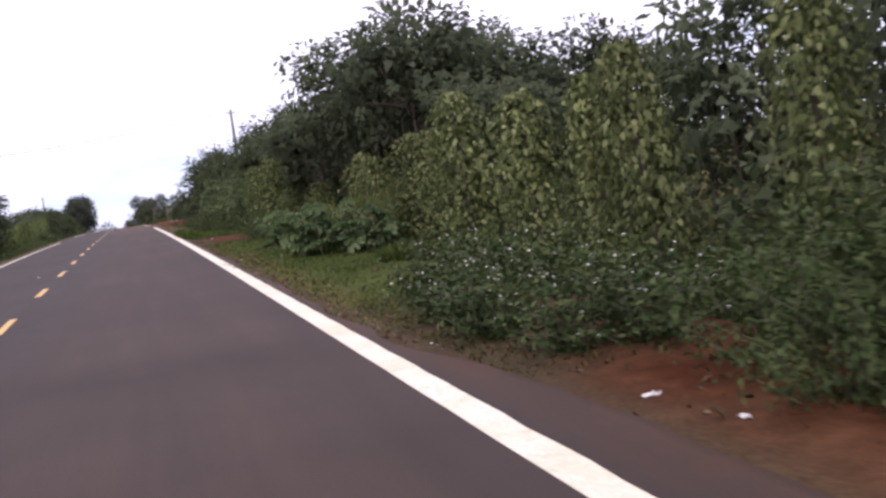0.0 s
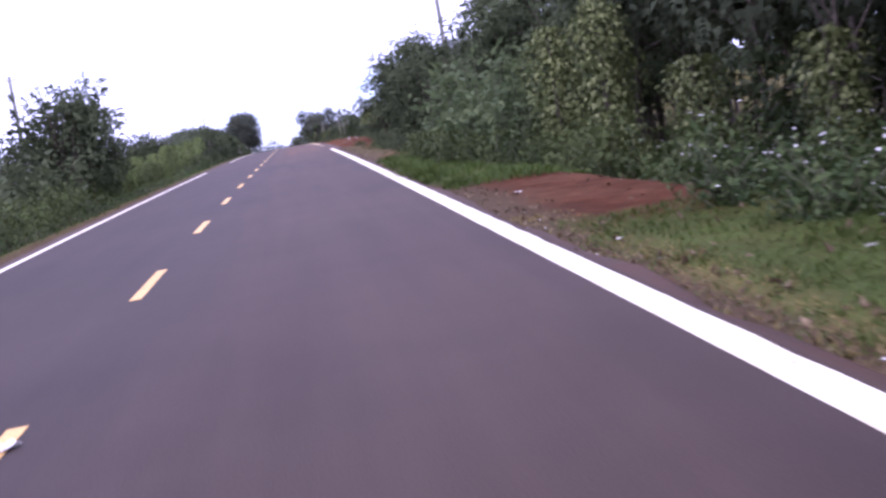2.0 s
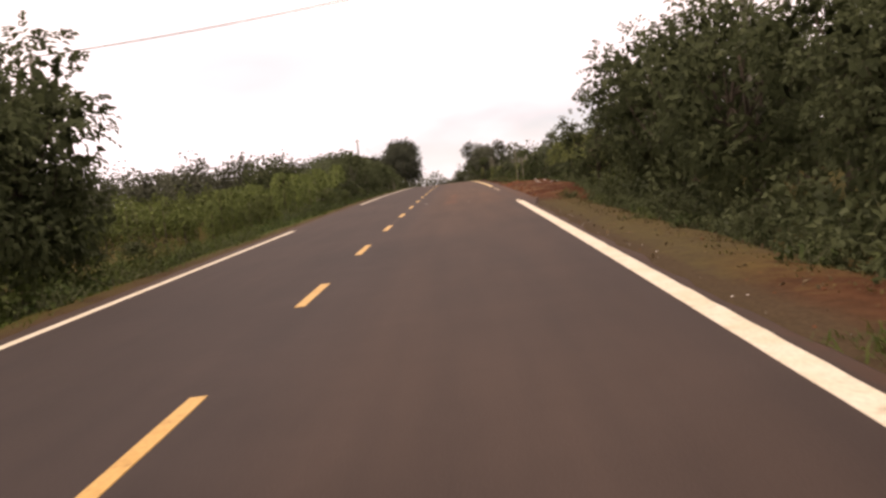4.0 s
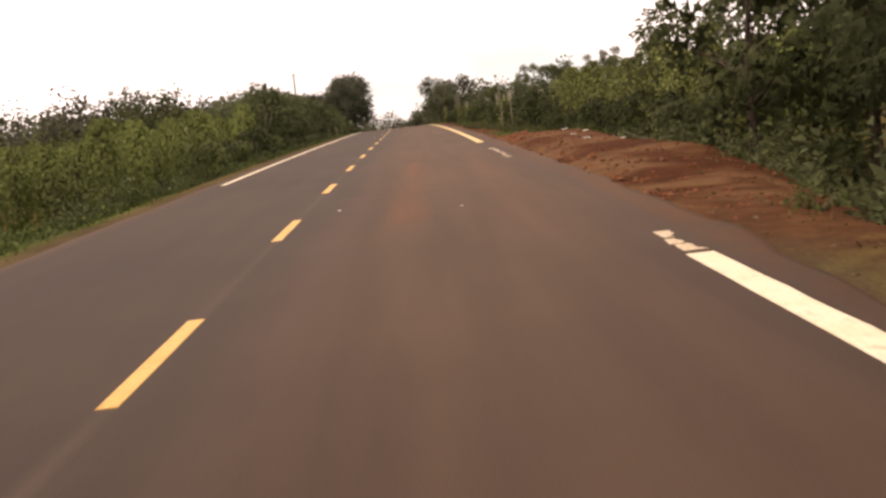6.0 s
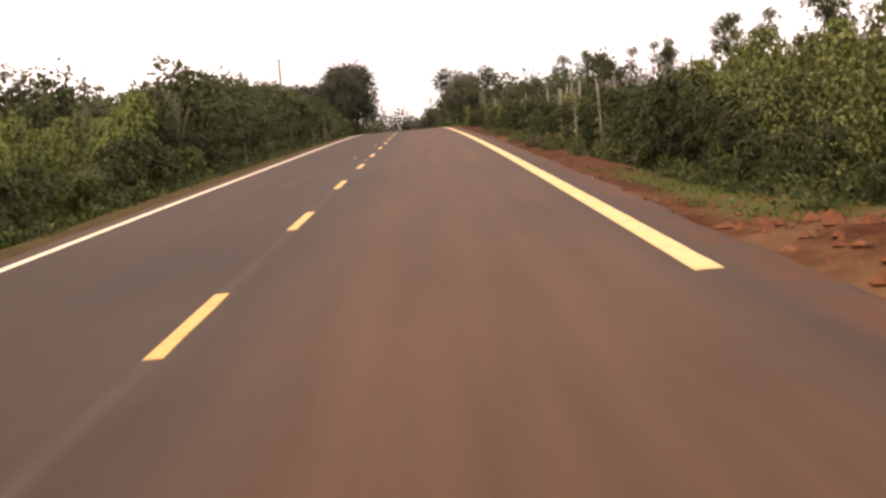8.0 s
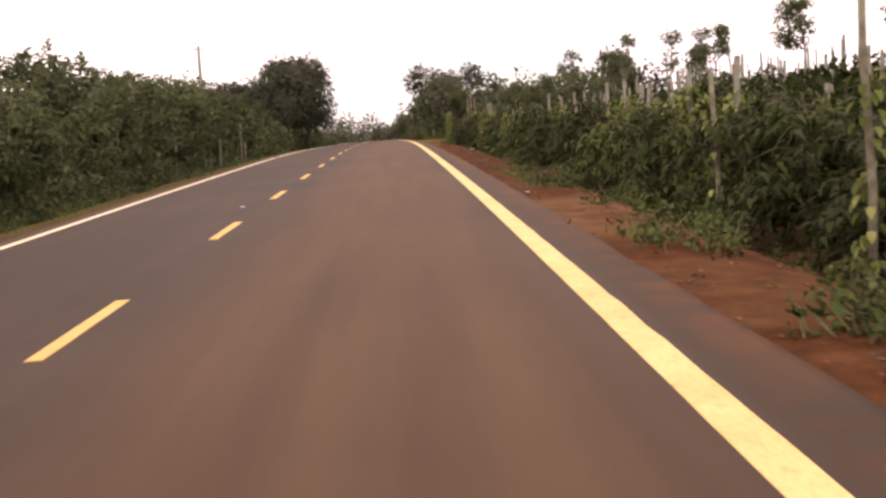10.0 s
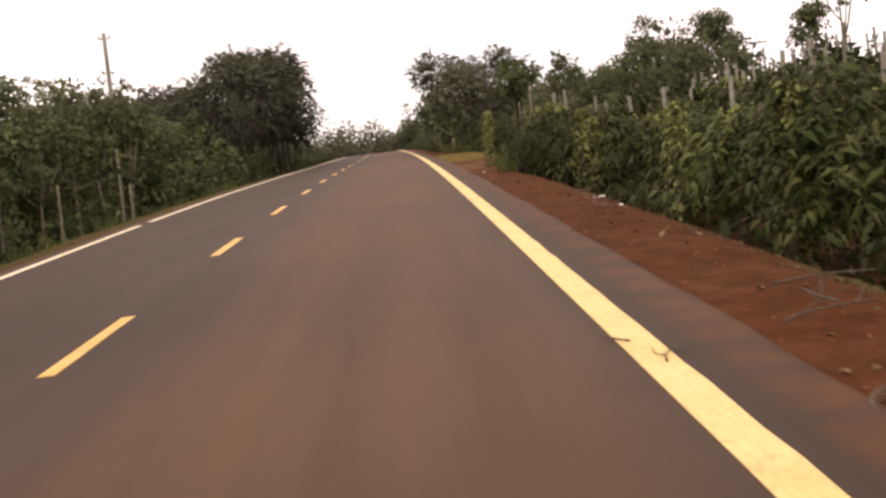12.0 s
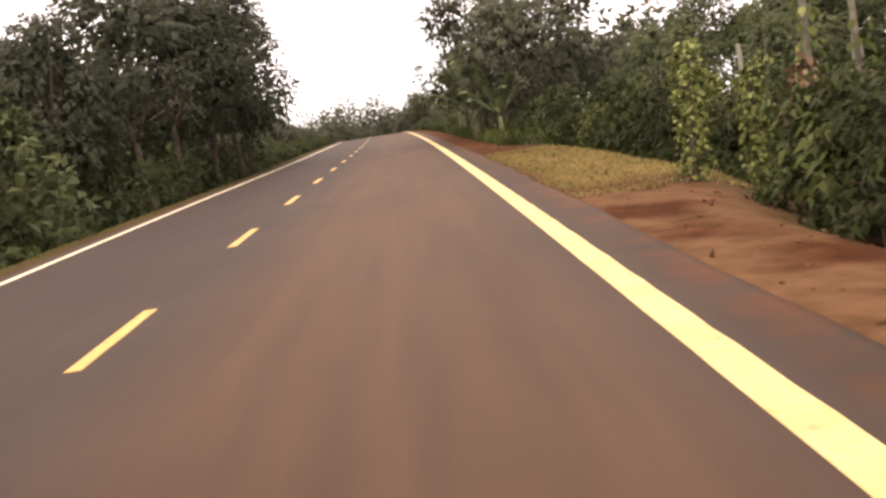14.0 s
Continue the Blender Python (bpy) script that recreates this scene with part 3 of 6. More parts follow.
def build_road():
    gs = np.concatenate([np.arange(-220, -24, 8), np.arange(-24, 232, 0.5), np.arange(232, 700, 6)])
    gl = np.concatenate([[-2.95, -2.80, -2.574], np.arange(-2.2, 3.15, 0.2), [3.34, 3.44, 3.55, 3.64, 3.72]])
    S, L = np.meshgrid(gs, gl, indexing="ij")
    edge = (0.06 * wave(S, 0 * S, 1.3) + 0.04 * wave(S, 0 * S + 3, 4.1)) * (1 - 0.6 * smooth(92, 98, S))
    wide = (asphalt_edge(S) - 3.34) / 0.38
    L2 = np.where(L > 3.34, 3.34 + (L - 3.34) * wide, L)
    L2 = L2 + np.where(L > 3.6, edge + 0.10 * wide, 0) - np.where(L < -2.9, edge * 0.8, 0)
    top = along(S, L2, -0.012 * smooth(3.45, 3.75, L) - 0.01 * smooth(-2.75, -2.95, L))
    a, b = len(gs), len(gl)
    low_r = along(gs, L2[:, -1] + 0.05, -0.16)
    low_l = along(gs, L2[:, 0] - 0.05, -0.16)
    V = np.concatenate([low_l[:, None], top, low_r[:, None]], 1)
    UV = np.stack([np.pad(S, ((0, 0), (1, 1)), "edge"), np.pad(L, ((0, 0), (1, 1)), "edge")], -1).reshape(-1, 2)
    D = np.pad(dust_tint_at(S, L), ((0, 0), (1, 1)), "edge").reshape(-1)
    b += 2
    idx = np.arange(a * b).reshape(a, b)
    F = np.stack([idx[:-1, :-1], idx[:-1, 1:], idx[1:, 1:], idx[1:, :-1]], -1).reshape(-1, 4)
    W = np.pad(np.clip(smooth(3.30, 3.62, L) * (0.30 + 0.60 * smooth(60, 66, S) * smooth(92, 84, S)) + 0.9 * smooth(3.42, 3.70, L) * smooth(60, 68, S) + 0.35 * smooth(2.7, 2.95, -L), 0, 0.97), ((0, 0), (1, 1)), "edge").reshape(-1)
    me = mesh_from("road", V.reshape(-1, 3), F, M_ASPHALT, True)
    me.attributes.new("spill", "FLOAT", "POINT").data.foreach_set("value", W.astype(np.float32))
    for key, value in (("rust", rust_at(S, L)), ("stain_falloff", stain_falloff_at(S, L))):
        me.attributes.new(key, "FLOAT", "POINT").data.foreach_set("value", np.pad(value, ((0, 0), (1, 1)), "edge").reshape(-1).astype(np.float32))
    lay = me.uv_layers.new(name="UVMap")
    loops = np.empty(len(me.loops), dtype=np.int32)
    me.loops.foreach_get("vertex_index", loops)
    lay.data.foreach_set("uv", UV[loops].reshape(-1).astype(np.float32))
    att = me.attributes.new("dust", "FLOAT", "POINT")
    att.data.foreach_set("value", D.astype(np.float32))
    return tagged(new("road", me), "two-lane dark asphalt road dusted with red soil", "road", kind="structure")


road = build_road()


def painted_strip(name, s0, s1, l0, l1, mat, label, step=0.35, ragged=0.004):
    """A slab of road paint, 4 mm thick, with slightly uneven edges."""
    n = max(int((s1 - s0) / step), 2)
    s = np.linspace(s0, s1, n + 1)
    e0 = l0 + ragged * wave(s, 0 * s, 6.0) * 0.5
    e1 = l1 + ragged * (wave(s, 0 * s + 5, 7.0) + wave(s, 0 * s, 17.0))
    rows = [along(s, e0, -0.003), along(s, e0 + 0.004, 0.004), along(s, e1 - 0.004, 0.004), along(s, e1, -0.003)]
    V = np.stack(rows, 1).reshape(-1, 3)
    idx = np.arange(4 * (n + 1)).reshape(n + 1, 4)
    F = np.stack([idx[:-1, :-1], idx[:-1, 1:], idx[1:, 1:], idx[1:, :-1]], -1).reshape(-1, 4).tolist()
    F += [idx[0].tolist()[::-1], idx[-1].tolist()]
    return part(name, mesh_from(name, V, F, mat), road, label)


painted_strip("edge_line", -60, 62.3, LANE_R_IN, LANE_R_OUT, M_WHITE, "thick white edge line, ragged along the grass", ragged=0.005)
painted_strip("edge_line", 85.2, 330, LANE_R_IN, LANE_R_OUT, M_CREAM, "thick cream-yellow edge line")
painted_strip("edge_line", -60, 58.8, LANE_L - 0.09, LANE_L + 0.03, M_WHITE, "thin white edge line")
painted_strip("edge_line", 78.0, 145.6, LANE_L - 0.09, LANE_L + 0.03, M_WHITE, "thin white edge line")
painted_strip("edge_line", 146.5, 330, LANE_L - 0.09, LANE_L + 0.03, M_WHITE, "thin white edge line")
for k in range(-4, 52):
    painted_strip("dash", 6 * k, 6 * k + 2, -0.055, 0.055, M_YELLOW, "yellow dash of the broken centre line", step=0.5, ragged=0.004)
rl = random.Random(4)
for k in range(12):
    s = 76.3 + k * 0.52 if k < 9 else 62.45 + (k - 9) * 0.35
    painted_strip("worn_line", s, s + rl.uniform(0.12, 0.40), LANE_R_IN + rl.uniform(0, 0.08), LANE_R_OUT - rl.uniform(0.02, 0.09), M_WORN, "worn remains of the edge line under red dust", step=0.06, ragged=0.05)
# ---- plants ----
def limb_path(r, start, end, sag=0.15, n=5):
    t = np.linspace(0, 1, n)[:, None]
    mid = r.normal(size=3) * np.linalg.norm(end - start) * sag * 0.5
    return start + (end - start) * t + mid * (np.sin(t * np.pi))


def broadleaf_tree(seed, h, spread, clear, clumps, leaf, mat, bark, label, per=44, trunk_r=0.11, top=1.0, name="broadleaf_tree", wisps=10):
    """A tree: tapered, bent trunk, limbs to the clumps of leaves, a crown with an uneven outline and gaps.
    clear: height at which the crown begins; top: how pointed the crown is."""
    r = np.random.default_rng(seed)
    root = empty(name)
    bend = r.normal(size=2) * 0.06 * h
    zt = np.linspace(0, 1, 8)
    tp = np.stack([bend[0] * zt ** 2 + 0.03 * np.sin(5 * zt + seed), bend[1] * zt ** 2 + 0.03 * np.cos(4 * zt + seed), zt * h * 0.78], -1)
    trunk = part("trunk", mesh_from("trunk", *tube(tp, trunk_r * (1.25 - zt) * np.where(zt < 0.05, 1.35, 1), 8), bark, True), root)
    # big lobes make up the crown; clumps of leaves sit on each lobe's skin, thickest outside and above
    c0 = np.array([bend[0] * 0.5, bend[1] * 0.5, (clear + h) / 2])
    half = (h - clear) / 2
    nl = max(clumps // 7, 4)
    d = rnd_dir(r, nl)
    d[:, 2] = np.linspace(-0.85, 1.0, nl) + r.normal(size=nl) * 0.08
    d = unit(d)
    far_out = r.uniform(0.42, 0.78, nl) * (1 - 0.30 * top * np.clip(d[:, 2], 0, 1))
    lobe = c0 + np.stack([d[:, 0] * far_out * spread, d[:, 1] * far_out * spread, d[:, 2] * 0.66 * half], -1)
    rl = spread * r.uniform(0.30, 0.46, nl)
    of = r.integers(0, nl, clumps)
    e = unit(rnd_dir(r, clumps) + 0.45 * d[of] + np.array([0, 0, 0.25]))
    C = lobe[of] + e * (rl[of] * r.uniform(0.6, 1.0, clumps))[:, None]
    sizes = r.uniform(0.28, 0.52, clumps) * (spread / 2.2) ** 0.5
    counts = r.integers(int(per * 0.7), int(per * 1.3), clumps)
    limbs = []
    for j in range(nl):
        z0 = r.uniform(0.55, 0.98) * min(clear + half * 0.9, h * 0.72)
        k = np.clip(z0 / (h * 0.78), 0, 1)
        st = np.array([np.interp(k, zt, tp[:, 0]), np.interp(k, zt, tp[:, 1]), z0])
        limbs.append((limb_path(r, st, lobe[j]), np.linspace(trunk_r * 0.5, 0.012, 5)))
    for g in range(0, len(limbs), 5):
        tagged(part("limb", mesh_from("limb", *tubes(limbs[g:g + 5], 4), bark, True), trunk), kind="stuff")
    idx = np.repeat(np.arange(clumps), counts)
    n = len(idx)
    off = rnd_dir(r, n) * (r.uniform(0.15, 1, n) ** 0.4)[:, None] * sizes[idx][:, None] * np.array([1.15, 1.15, 0.8])
    P = C[idx] + off
    out = unit(P - lobe[of][idx])
    D = unit(0.5 * unit(off) + 0.7 * out + 0.45 * r.normal(size=(n, 3)) + np.array([0, 0, -0.45]))
    N = unit(np.array([0, 0, 0.55]) + 0.9 * out + 0.32 * r.normal(size=(n, 3)))
    L = leaf * r.uniform(0.7, 1.3, n)
    # sprays: shoots with leaflets in pairs that stand out from the crown
    ow = r.integers(0, nl, wisps)
    dw = unit(rnd_dir(r, wisps) + 0.7 * d[ow] + np.array([0, 0, 0.35]))
    st = lobe[ow] + dw * (rl[ow] * r.uniform(0.75, 1.1, wisps))[:, None]
    reach = r.uniform(0.45, 1.0, wisps) * (spread / 2.2) ** 0.5 * 0.8
    side = unit(np.cross(dw, np.array([0, 0, 1.0]) + 0.3 * r.normal(size=(wisps, 3))))
    for k in range(5):
        q = 0.15 + 0.19 * k
        foot = st + dw * (reach * q)[:, None] - np.array([0, 0, 1.0]) * (reach * 0.35 * q * q)[:, None]
        for sgn in (-1, 1):
            P = np.concatenate([P, foot])
            out = np.concatenate([out, dw])
            D = np.concatenate([D, unit(side * sgn + dw * 0.75 + np.array([0, 0, -0.25]) + 0.15 * r.normal(size=(wisps, 3)))])
            N = np.concatenate([N, unit(np.array([0, 0, 1.0]) + 0.5 * dw + 0.2 * r.normal(size=(wisps, 3)))])
            L = np.concatenate([L, leaf * 1.05 * r.uniform(0.8, 1.2, wisps) * (1.1 - 0.35 * q)])
    # large leaves deep inside each lobe keep the crown from being see-through
    ii = np.repeat(np.arange(nl), 30)
    m = len(ii)
    Pi = lobe[ii] + r.normal(size=(m, 3)) * rl[ii][:, None] * np.array([0.42, 0.42, 0.34])
    P, D, N = np.concatenate([P, Pi]), np.concatenate([D, rnd_dir(r, m)]), np.concatenate([N, rnd_dir(r, m)])
    L = np.concatenate([L, rl[ii] * r.uniform(0.24, 0.42, m)])
    full = np.concatenate([out, unit(Pi - c0)]) + 0.5 * unit(P - c0) + np.array([0, 0, 0.35])
    part("crown", leaf_mesh("crown", P, D, N, L, L * r.uniform(0.5, 0.75, len(L)), mat, swell=full), root)
    return tagged(root, label, "tree", "shade trees over the plantation" if name == "shade_tree" else "roadside trees")


def pepper_vine(seed, h, rad, count, mat, label, bare=0.0, leaf=0.105, fine=True):
    """A post that a pepper vine has covered with hanging leaves. bare: how much of the post's head stands free."""
    r = np.random.default_rng(seed)
    root = empty("pepper_vine")
    z = np.linspace(-0.15, h * (1 + bare), 6)
    lean = r.normal(size=2) * 0.02
    part("post", mesh_from("post", *tube(np.stack([lean[0] * z, lean[1] * z, z], -1), np.linspace(0.055, 0.04, 6), 6), M_CONCRETE if bare > 0 else M_BARK), root)
    u = r.uniform(0, 1, count) ** 0.85
    a = r.uniform(0, 2 * np.pi, count)
    zz = u * h
    prof = rad * (0.84 + 0.07 * np.sin(3.1 * u + seed) + 0.14 * np.sin(8 * u + 2 * a + seed) + 0.10 * np.sin(2 * a + seed * 1.7) + 0.08 * np.sin(17 * u + 3 * a)) * np.sqrt(np.clip(1.05 - u ** 7, 0, 1))
    if not fine:
        prof = prof * (0.52 + 0.72 * u)
    rr = prof * r.uniform(0.50, 1.12, count)
    deep = u > 2
    deep[:count // 7] = True
    rr[deep] *= 0.6
    P = np.stack([rr * np.cos(a) + lean[0] * zz, rr * np.sin(a) + lean[1] * zz, zz + 0.05], -1)
    out = np.stack([np.cos(a), np.sin(a), np.zeros(count)], -1)
    D = unit(out * r.uniform(0.15, 0.9, count)[:, None] + np.array([0, 0, -1.0]) * r.uniform(0.2, 1.1, count)[:, None] + 0.4 * r.normal(size=(count, 3)))
    N = unit(out + np.array([0, 0, 0.6]) + 0.35 * r.normal(size=(count, 3)))
    L = leaf * r.uniform(0.65, 1.3, count) * np.where(deep, 1.6, 1.0)
    part("foliage", leaf_mesh("foliage", P, D, N, L, L * r.uniform(0.6, 0.8, count), mat, fine, 0.25, out + np.array([0, 0, 1.0]) * (1.5 * u - 0.45)[:, None] + np.array([0, 0, 1.0]) * (u ** 6)[:, None], 0.2 if fine else 0.85), root)
    return tagged(root, label, "vine", "pepper vines in the plantation")


def coffee_bush(seed, h, rad, count, label, mat=None, leaf=0.16, name="coffee_bush"):
    """Drooping tiers of long, glossy leaves on arching branches."""
    r = np.random.default_rng(seed)
    root = empty(name)
    br, P, D, N = [], [], [], []
    tiers = 34
    for j in range(tiers):
        a = r.uniform(0, 6.28)
        z0 = h * r.uniform(0.24, 0.97)
        reach = rad * (1.05 - 0.55 * (z0 / h) ** 2) * r.uniform(0.7, 1.15)
        t = np.linspace(0, 1, 5)
        pth = np.stack([np.cos(a) * reach * t, np.sin(a) * reach * t, z0 + 0.22 * h * (t - 1.35 * t * t) + 0.05 * np.sin(3 * t + j)], -1)
        br.append((pth[[0, 2, 4]], np.array([0.012, 0.008, 0.004])))
        m = count // tiers
        u = r.uniform(0.15, 1.0, m)
        pt = np.stack([np.interp(u, t, pth[:, k]) for k in range(3)], -1) + r.normal(size=(m, 3)) * 0.05
        side = np.array([-np.sin(a), np.cos(a), 0.0])
        sgn = np.where(r.uniform(size=m) < 0.5, -1, 1)[:, None]
        dd = side * sgn + np.array([np.cos(a), np.sin(a), 0]) * r.uniform(0.1, 0.9, (m, 1)) + np.array([0, 0, -0.55]) * r.uniform(0.2, 1.5, (m, 1)) + 0.25 * r.normal(size=(m, 3))
        P.append(pt)
        D.append(dd)
        N.append(np.array([0, 0, 1.0]) + 0.4 * r.normal(size=(m, 3)))
    stem = (np.array([[0, 0, -0.1], [0.03, 0.0, h * 0.45], [0.0, 0.03, h * 0.92]]), np.array([0.03, 0.022, 0.01]))
    tagged(part("stem", mesh_from("stem", *tubes([stem] + br, 3), M_BARK), root), kind="stuff")
    P, D, N = np.concatenate(P), np.concatenate(D), np.concatenate(N)
    L = leaf * r.uniform(0.65, 1.25, len(P))
    part("foliage", leaf_mesh("foliage", P, D, N, L, L * 0.34, mat or M_COFFEE, False, 0.3, P - np.array([0, 0, 0.3 * h]) + np.array([0, 0, 0.5])), root)
    return tagged(root, label, "shrub", "coffee bushes of the hedge")


def shrub(seed, h, rad, count, mat, label, leaf=0.11, flowers=0, name="shrub", slim=0.55, low=0.0):
    """A loose, many-stemmed plant: stems fan out from the base and carry leaves; some carry white flower heads."""
    r = np.random.default_rng(seed)
    root = empty(name)
    stems, P, D, N, tips = [], [], [], [], []
    k = 18
    for j in range(k):
        a = r.uniform(0, 6.28)
        e = np.array([np.cos(a), np.sin(a), 0]) * rad * r.uniform(0.15, 1.0) + np.array([0, 0, h * r.uniform(0.5, 1.05)])
        e[2] *= 1 - 0.35 * (np.hypot(e[0], e[1]) / rad) ** 2
        pth = limb_path(r, np.array([0.25 * e[0], 0.25 * e[1], -0.05]), e, 0.3)
        stems.append((pth[[0, 2, 4]], np.array([0.010, 0.007, 0.003])))
        tips.append(e)
        m = count // k
        u = r.uniform(low, 1.05, m) ** 0.8
        pt = np.stack([np.interp(u, np.linspace(0, 1, 5), pth[:, q]) for q in range(3)], -1) + r.normal(size=(m, 3)) * 0.11 * rad
        P.append(pt)
        D.append(rnd_dir(r, m) + 0.5 * unit(pt - np.array([0, 0, h * 0.3])) + np.array([0, 0, 0.05]))
        N.append(np.array([0, 0, 0.7]) + 0.6 * unit(pt - np.array([0, 0, h * 0.25])) + 0.35 * r.normal(size=(m, 3)))
    tagged(part("stem", mesh_from("stem", *tubes(stems, 3), M_STEM), root), kind="stuff")
    P, D, N = np.concatenate(P), np.concatenate(D), np.concatenate(N)
    P[:, 2] = np.maximum(P[:, 2], 0.02)
    L = leaf * r.uniform(0.6, 1.35, len(P))
    part("foliage", leaf_mesh("foliage", P, D, N, L, L * slim, mat, False, 0.2, unit(P - np.array([0, 0, 0.25 * h])) + np.array([0, 0, 0.5])), root)
    if flowers:
        tp = np.array(tips)[r.integers(0, k, flowers)] + r.normal(size=(flowers, 3)) * np.array([0.12, 0.12, 0.07])
        tp[:, 2] = np.maximum(tp[:, 2] + 0.05, 0.1)
        V, F, n = [], [], 0
        for c in tp:
            nrm = unit(np.array([0, 0, 0.7]) + 0.5 * r.normal(size=3))
            a1 = unit(np.cross(nrm, [1, 0.2, 0]))
            a2 = np.cross(nrm, a1)
            for q in range(5):
                w = q * 1.2566 + 0.4
                d1, d2 = np.cos(w) * a1 + np.sin(w) * a2, -np.sin(w) * a1 + np.cos(w) * a2
                V += [c, c + d1 * 0.007 + d2 * 0.005, c + d1 * 0.0125 - nrm * 0.003, c + d1 * 0.007 - d2 * 0.005]
                F.append([n, n + 1, n + 2, n + 3])
                n += 4
        tagged(part("blossom", mesh_from("blossom", np.array(V), F, M_PETAL), root, "small white flower heads"), kind="stuff")
    return tagged(root, label, "shrub" if name == "shrub" else "weed", "wayside shrubs" if name == "shrub" else "weeds of the verge")


def lobed_leaf(r, size):
    """A palmate leaf of seven pointed lobes, cupped, as verts and faces round the stalk's end."""
    V, F = [np.zeros(3)], []
    n = 7
    for j in range(n):
        a = (j - 3) * 0.72
        k = size * (1 - 0.10 * abs(j - 3)) * r.uniform(0.9, 1.1)
        V += [np.array([np.cos(a - 0.36) * k * 0.66, np.sin(a - 0.36) * k * 0.66, 0.03]),
              np.array([np.cos(a - 0.2) * k * 0.86, np.sin(a - 0.2) * k * 0.86, -0.02 * size - 0.02]),
              np.array([np.cos(a) * k, np.sin(a) * k, -0.22 * size]),
              np.array([np.cos(a + 0.2) * k * 0.86, np.sin(a + 0.2) * k * 0.86, -0.02 * size - 0.02]),
              np.array([np.cos(a + 0.36) * k * 0.66, np.sin(a + 0.36) * k * 0.66, 0.03])]
        b = 1 + 5 * j
        F += [[0, b, b + 1, b + 2], [0, b + 2, b + 3, b + 4]]
    return np.array(V), F


def big_leaf_plant(seed, h, rad, stems, leaves, size, label):
    """Upright pale stems with wide lobed leaves on long stalks."""
    r = np.random.default_rng(seed)
    root = empty("broad_leaved_plant")
    sp, lv = [], []
    for j in range(stems):
        a = r.uniform(0, 6.28)
        base = np.array([np.cos(a), np.sin(a), 0]) * rad * 0.35
        tip = np.array([np.cos(a), np.sin(a), 0]) * rad * r.uniform(0.3, 0.75) + np.array([0, 0, h * r.uniform(0.55, 0.85)])
        pth = limb_path(r, base - np.array([0, 0, 0.05]), tip, 0.25)
        sp.append((pth, np.linspace(0.009, 0.006, 5)))
        for q in range(leaves):
            st = pth[r.integers(2, 5)]
            b = r.uniform(0, 6.28)
            en = st + np.array([np.cos(b), np.sin(b), 0]) * r.uniform(0.15, 0.4) * rad + np.array([0, 0, r.uniform(-0.1, 0.25) * h])
            en[2] = max(en[2], 0.08)
            sp.append((limb_path(r, st, en, 0.2), np.linspace(0.006, 0.004, 5)))
            v, f = lobed_leaf(r, size * r.uniform(0.6, 1.15))
            m = np.array((Euler((r.normal() * 0.3, 0.25 + r.normal() * 0.35, b)).to_matrix()))
            lv.append((v @ m.T + en, f))
    tagged(part("stem", mesh_from("stem", *tubes(sp, 5), M_STALK), root), kind="stuff")
    part("foliage", mesh_from("foliage", *joined("foliage", lv), M_BROAD), root)
    return tagged(root, label, "plant", "broad-leaved plants on the grass")


def blades(P, D, L, W, r, seg=3, sag=0.6):
    """Verts and faces of arching grass blades."""
    n = len(P)
    D = unit(D)
    out = unit(np.stack([D[:, 0], D[:, 1], np.zeros(n)], -1) + 1e-4)
    S = unit(np.cross(D, np.array([0, 0, 1.0])) + 1e-4)
    rows = []
    for k in range(seg + 1):
        t = k / seg
        c = P + D * (L * t)[:, None] + out * (L * sag * 0.35 * t * t)[:, None] - np.array([0, 0, 1.0]) * (L * sag * 0.45 * t ** 2.5)[:, None]
        w = (W * (1 - t ** 1.8) * 0.5 + W * 0.03)[:, None]
        rows += [c - S * w, c + S * w]
    V = np.stack(rows, 1).reshape(-1, 3)
    base = np.arange(n)[:, None] * 2 * (seg + 1)
    F = np.concatenate([base + np.array([[2 * k, 2 * k + 1, 2 * k + 3, 2 * k + 2]]) for k in range(seg)])
    return V, F


def grass_clump(seed, h, rad, count, mat, label, width=0.025, name="tall_grass"):
    r = np.random.default_rng(seed)
    root = empty(name)
    a = r.uniform(0, 6.28, count)
    q = r.uniform(0, 1, count) ** 0.5
    P = np.stack([np.cos(a) * q * rad * 0.4, np.sin(a) * q * rad * 0.4, np.full(count, -0.03)], -1)
    D = np.stack([np.cos(a) * q * 0.55, np.sin(a) * q * 0.55, np.ones(count)], -1) + 0.15 * r.normal(size=(count, 3))
    V, F = blades(P, D, h * r.uniform(0.6, 1.25, count), width * r.uniform(0.6, 1.3, count), r, 4, 0.8)
    part("blade", mesh_from("blade", V, F, mat), root)
    return tagged(root, label, "grass", "grass clumps of the verge")


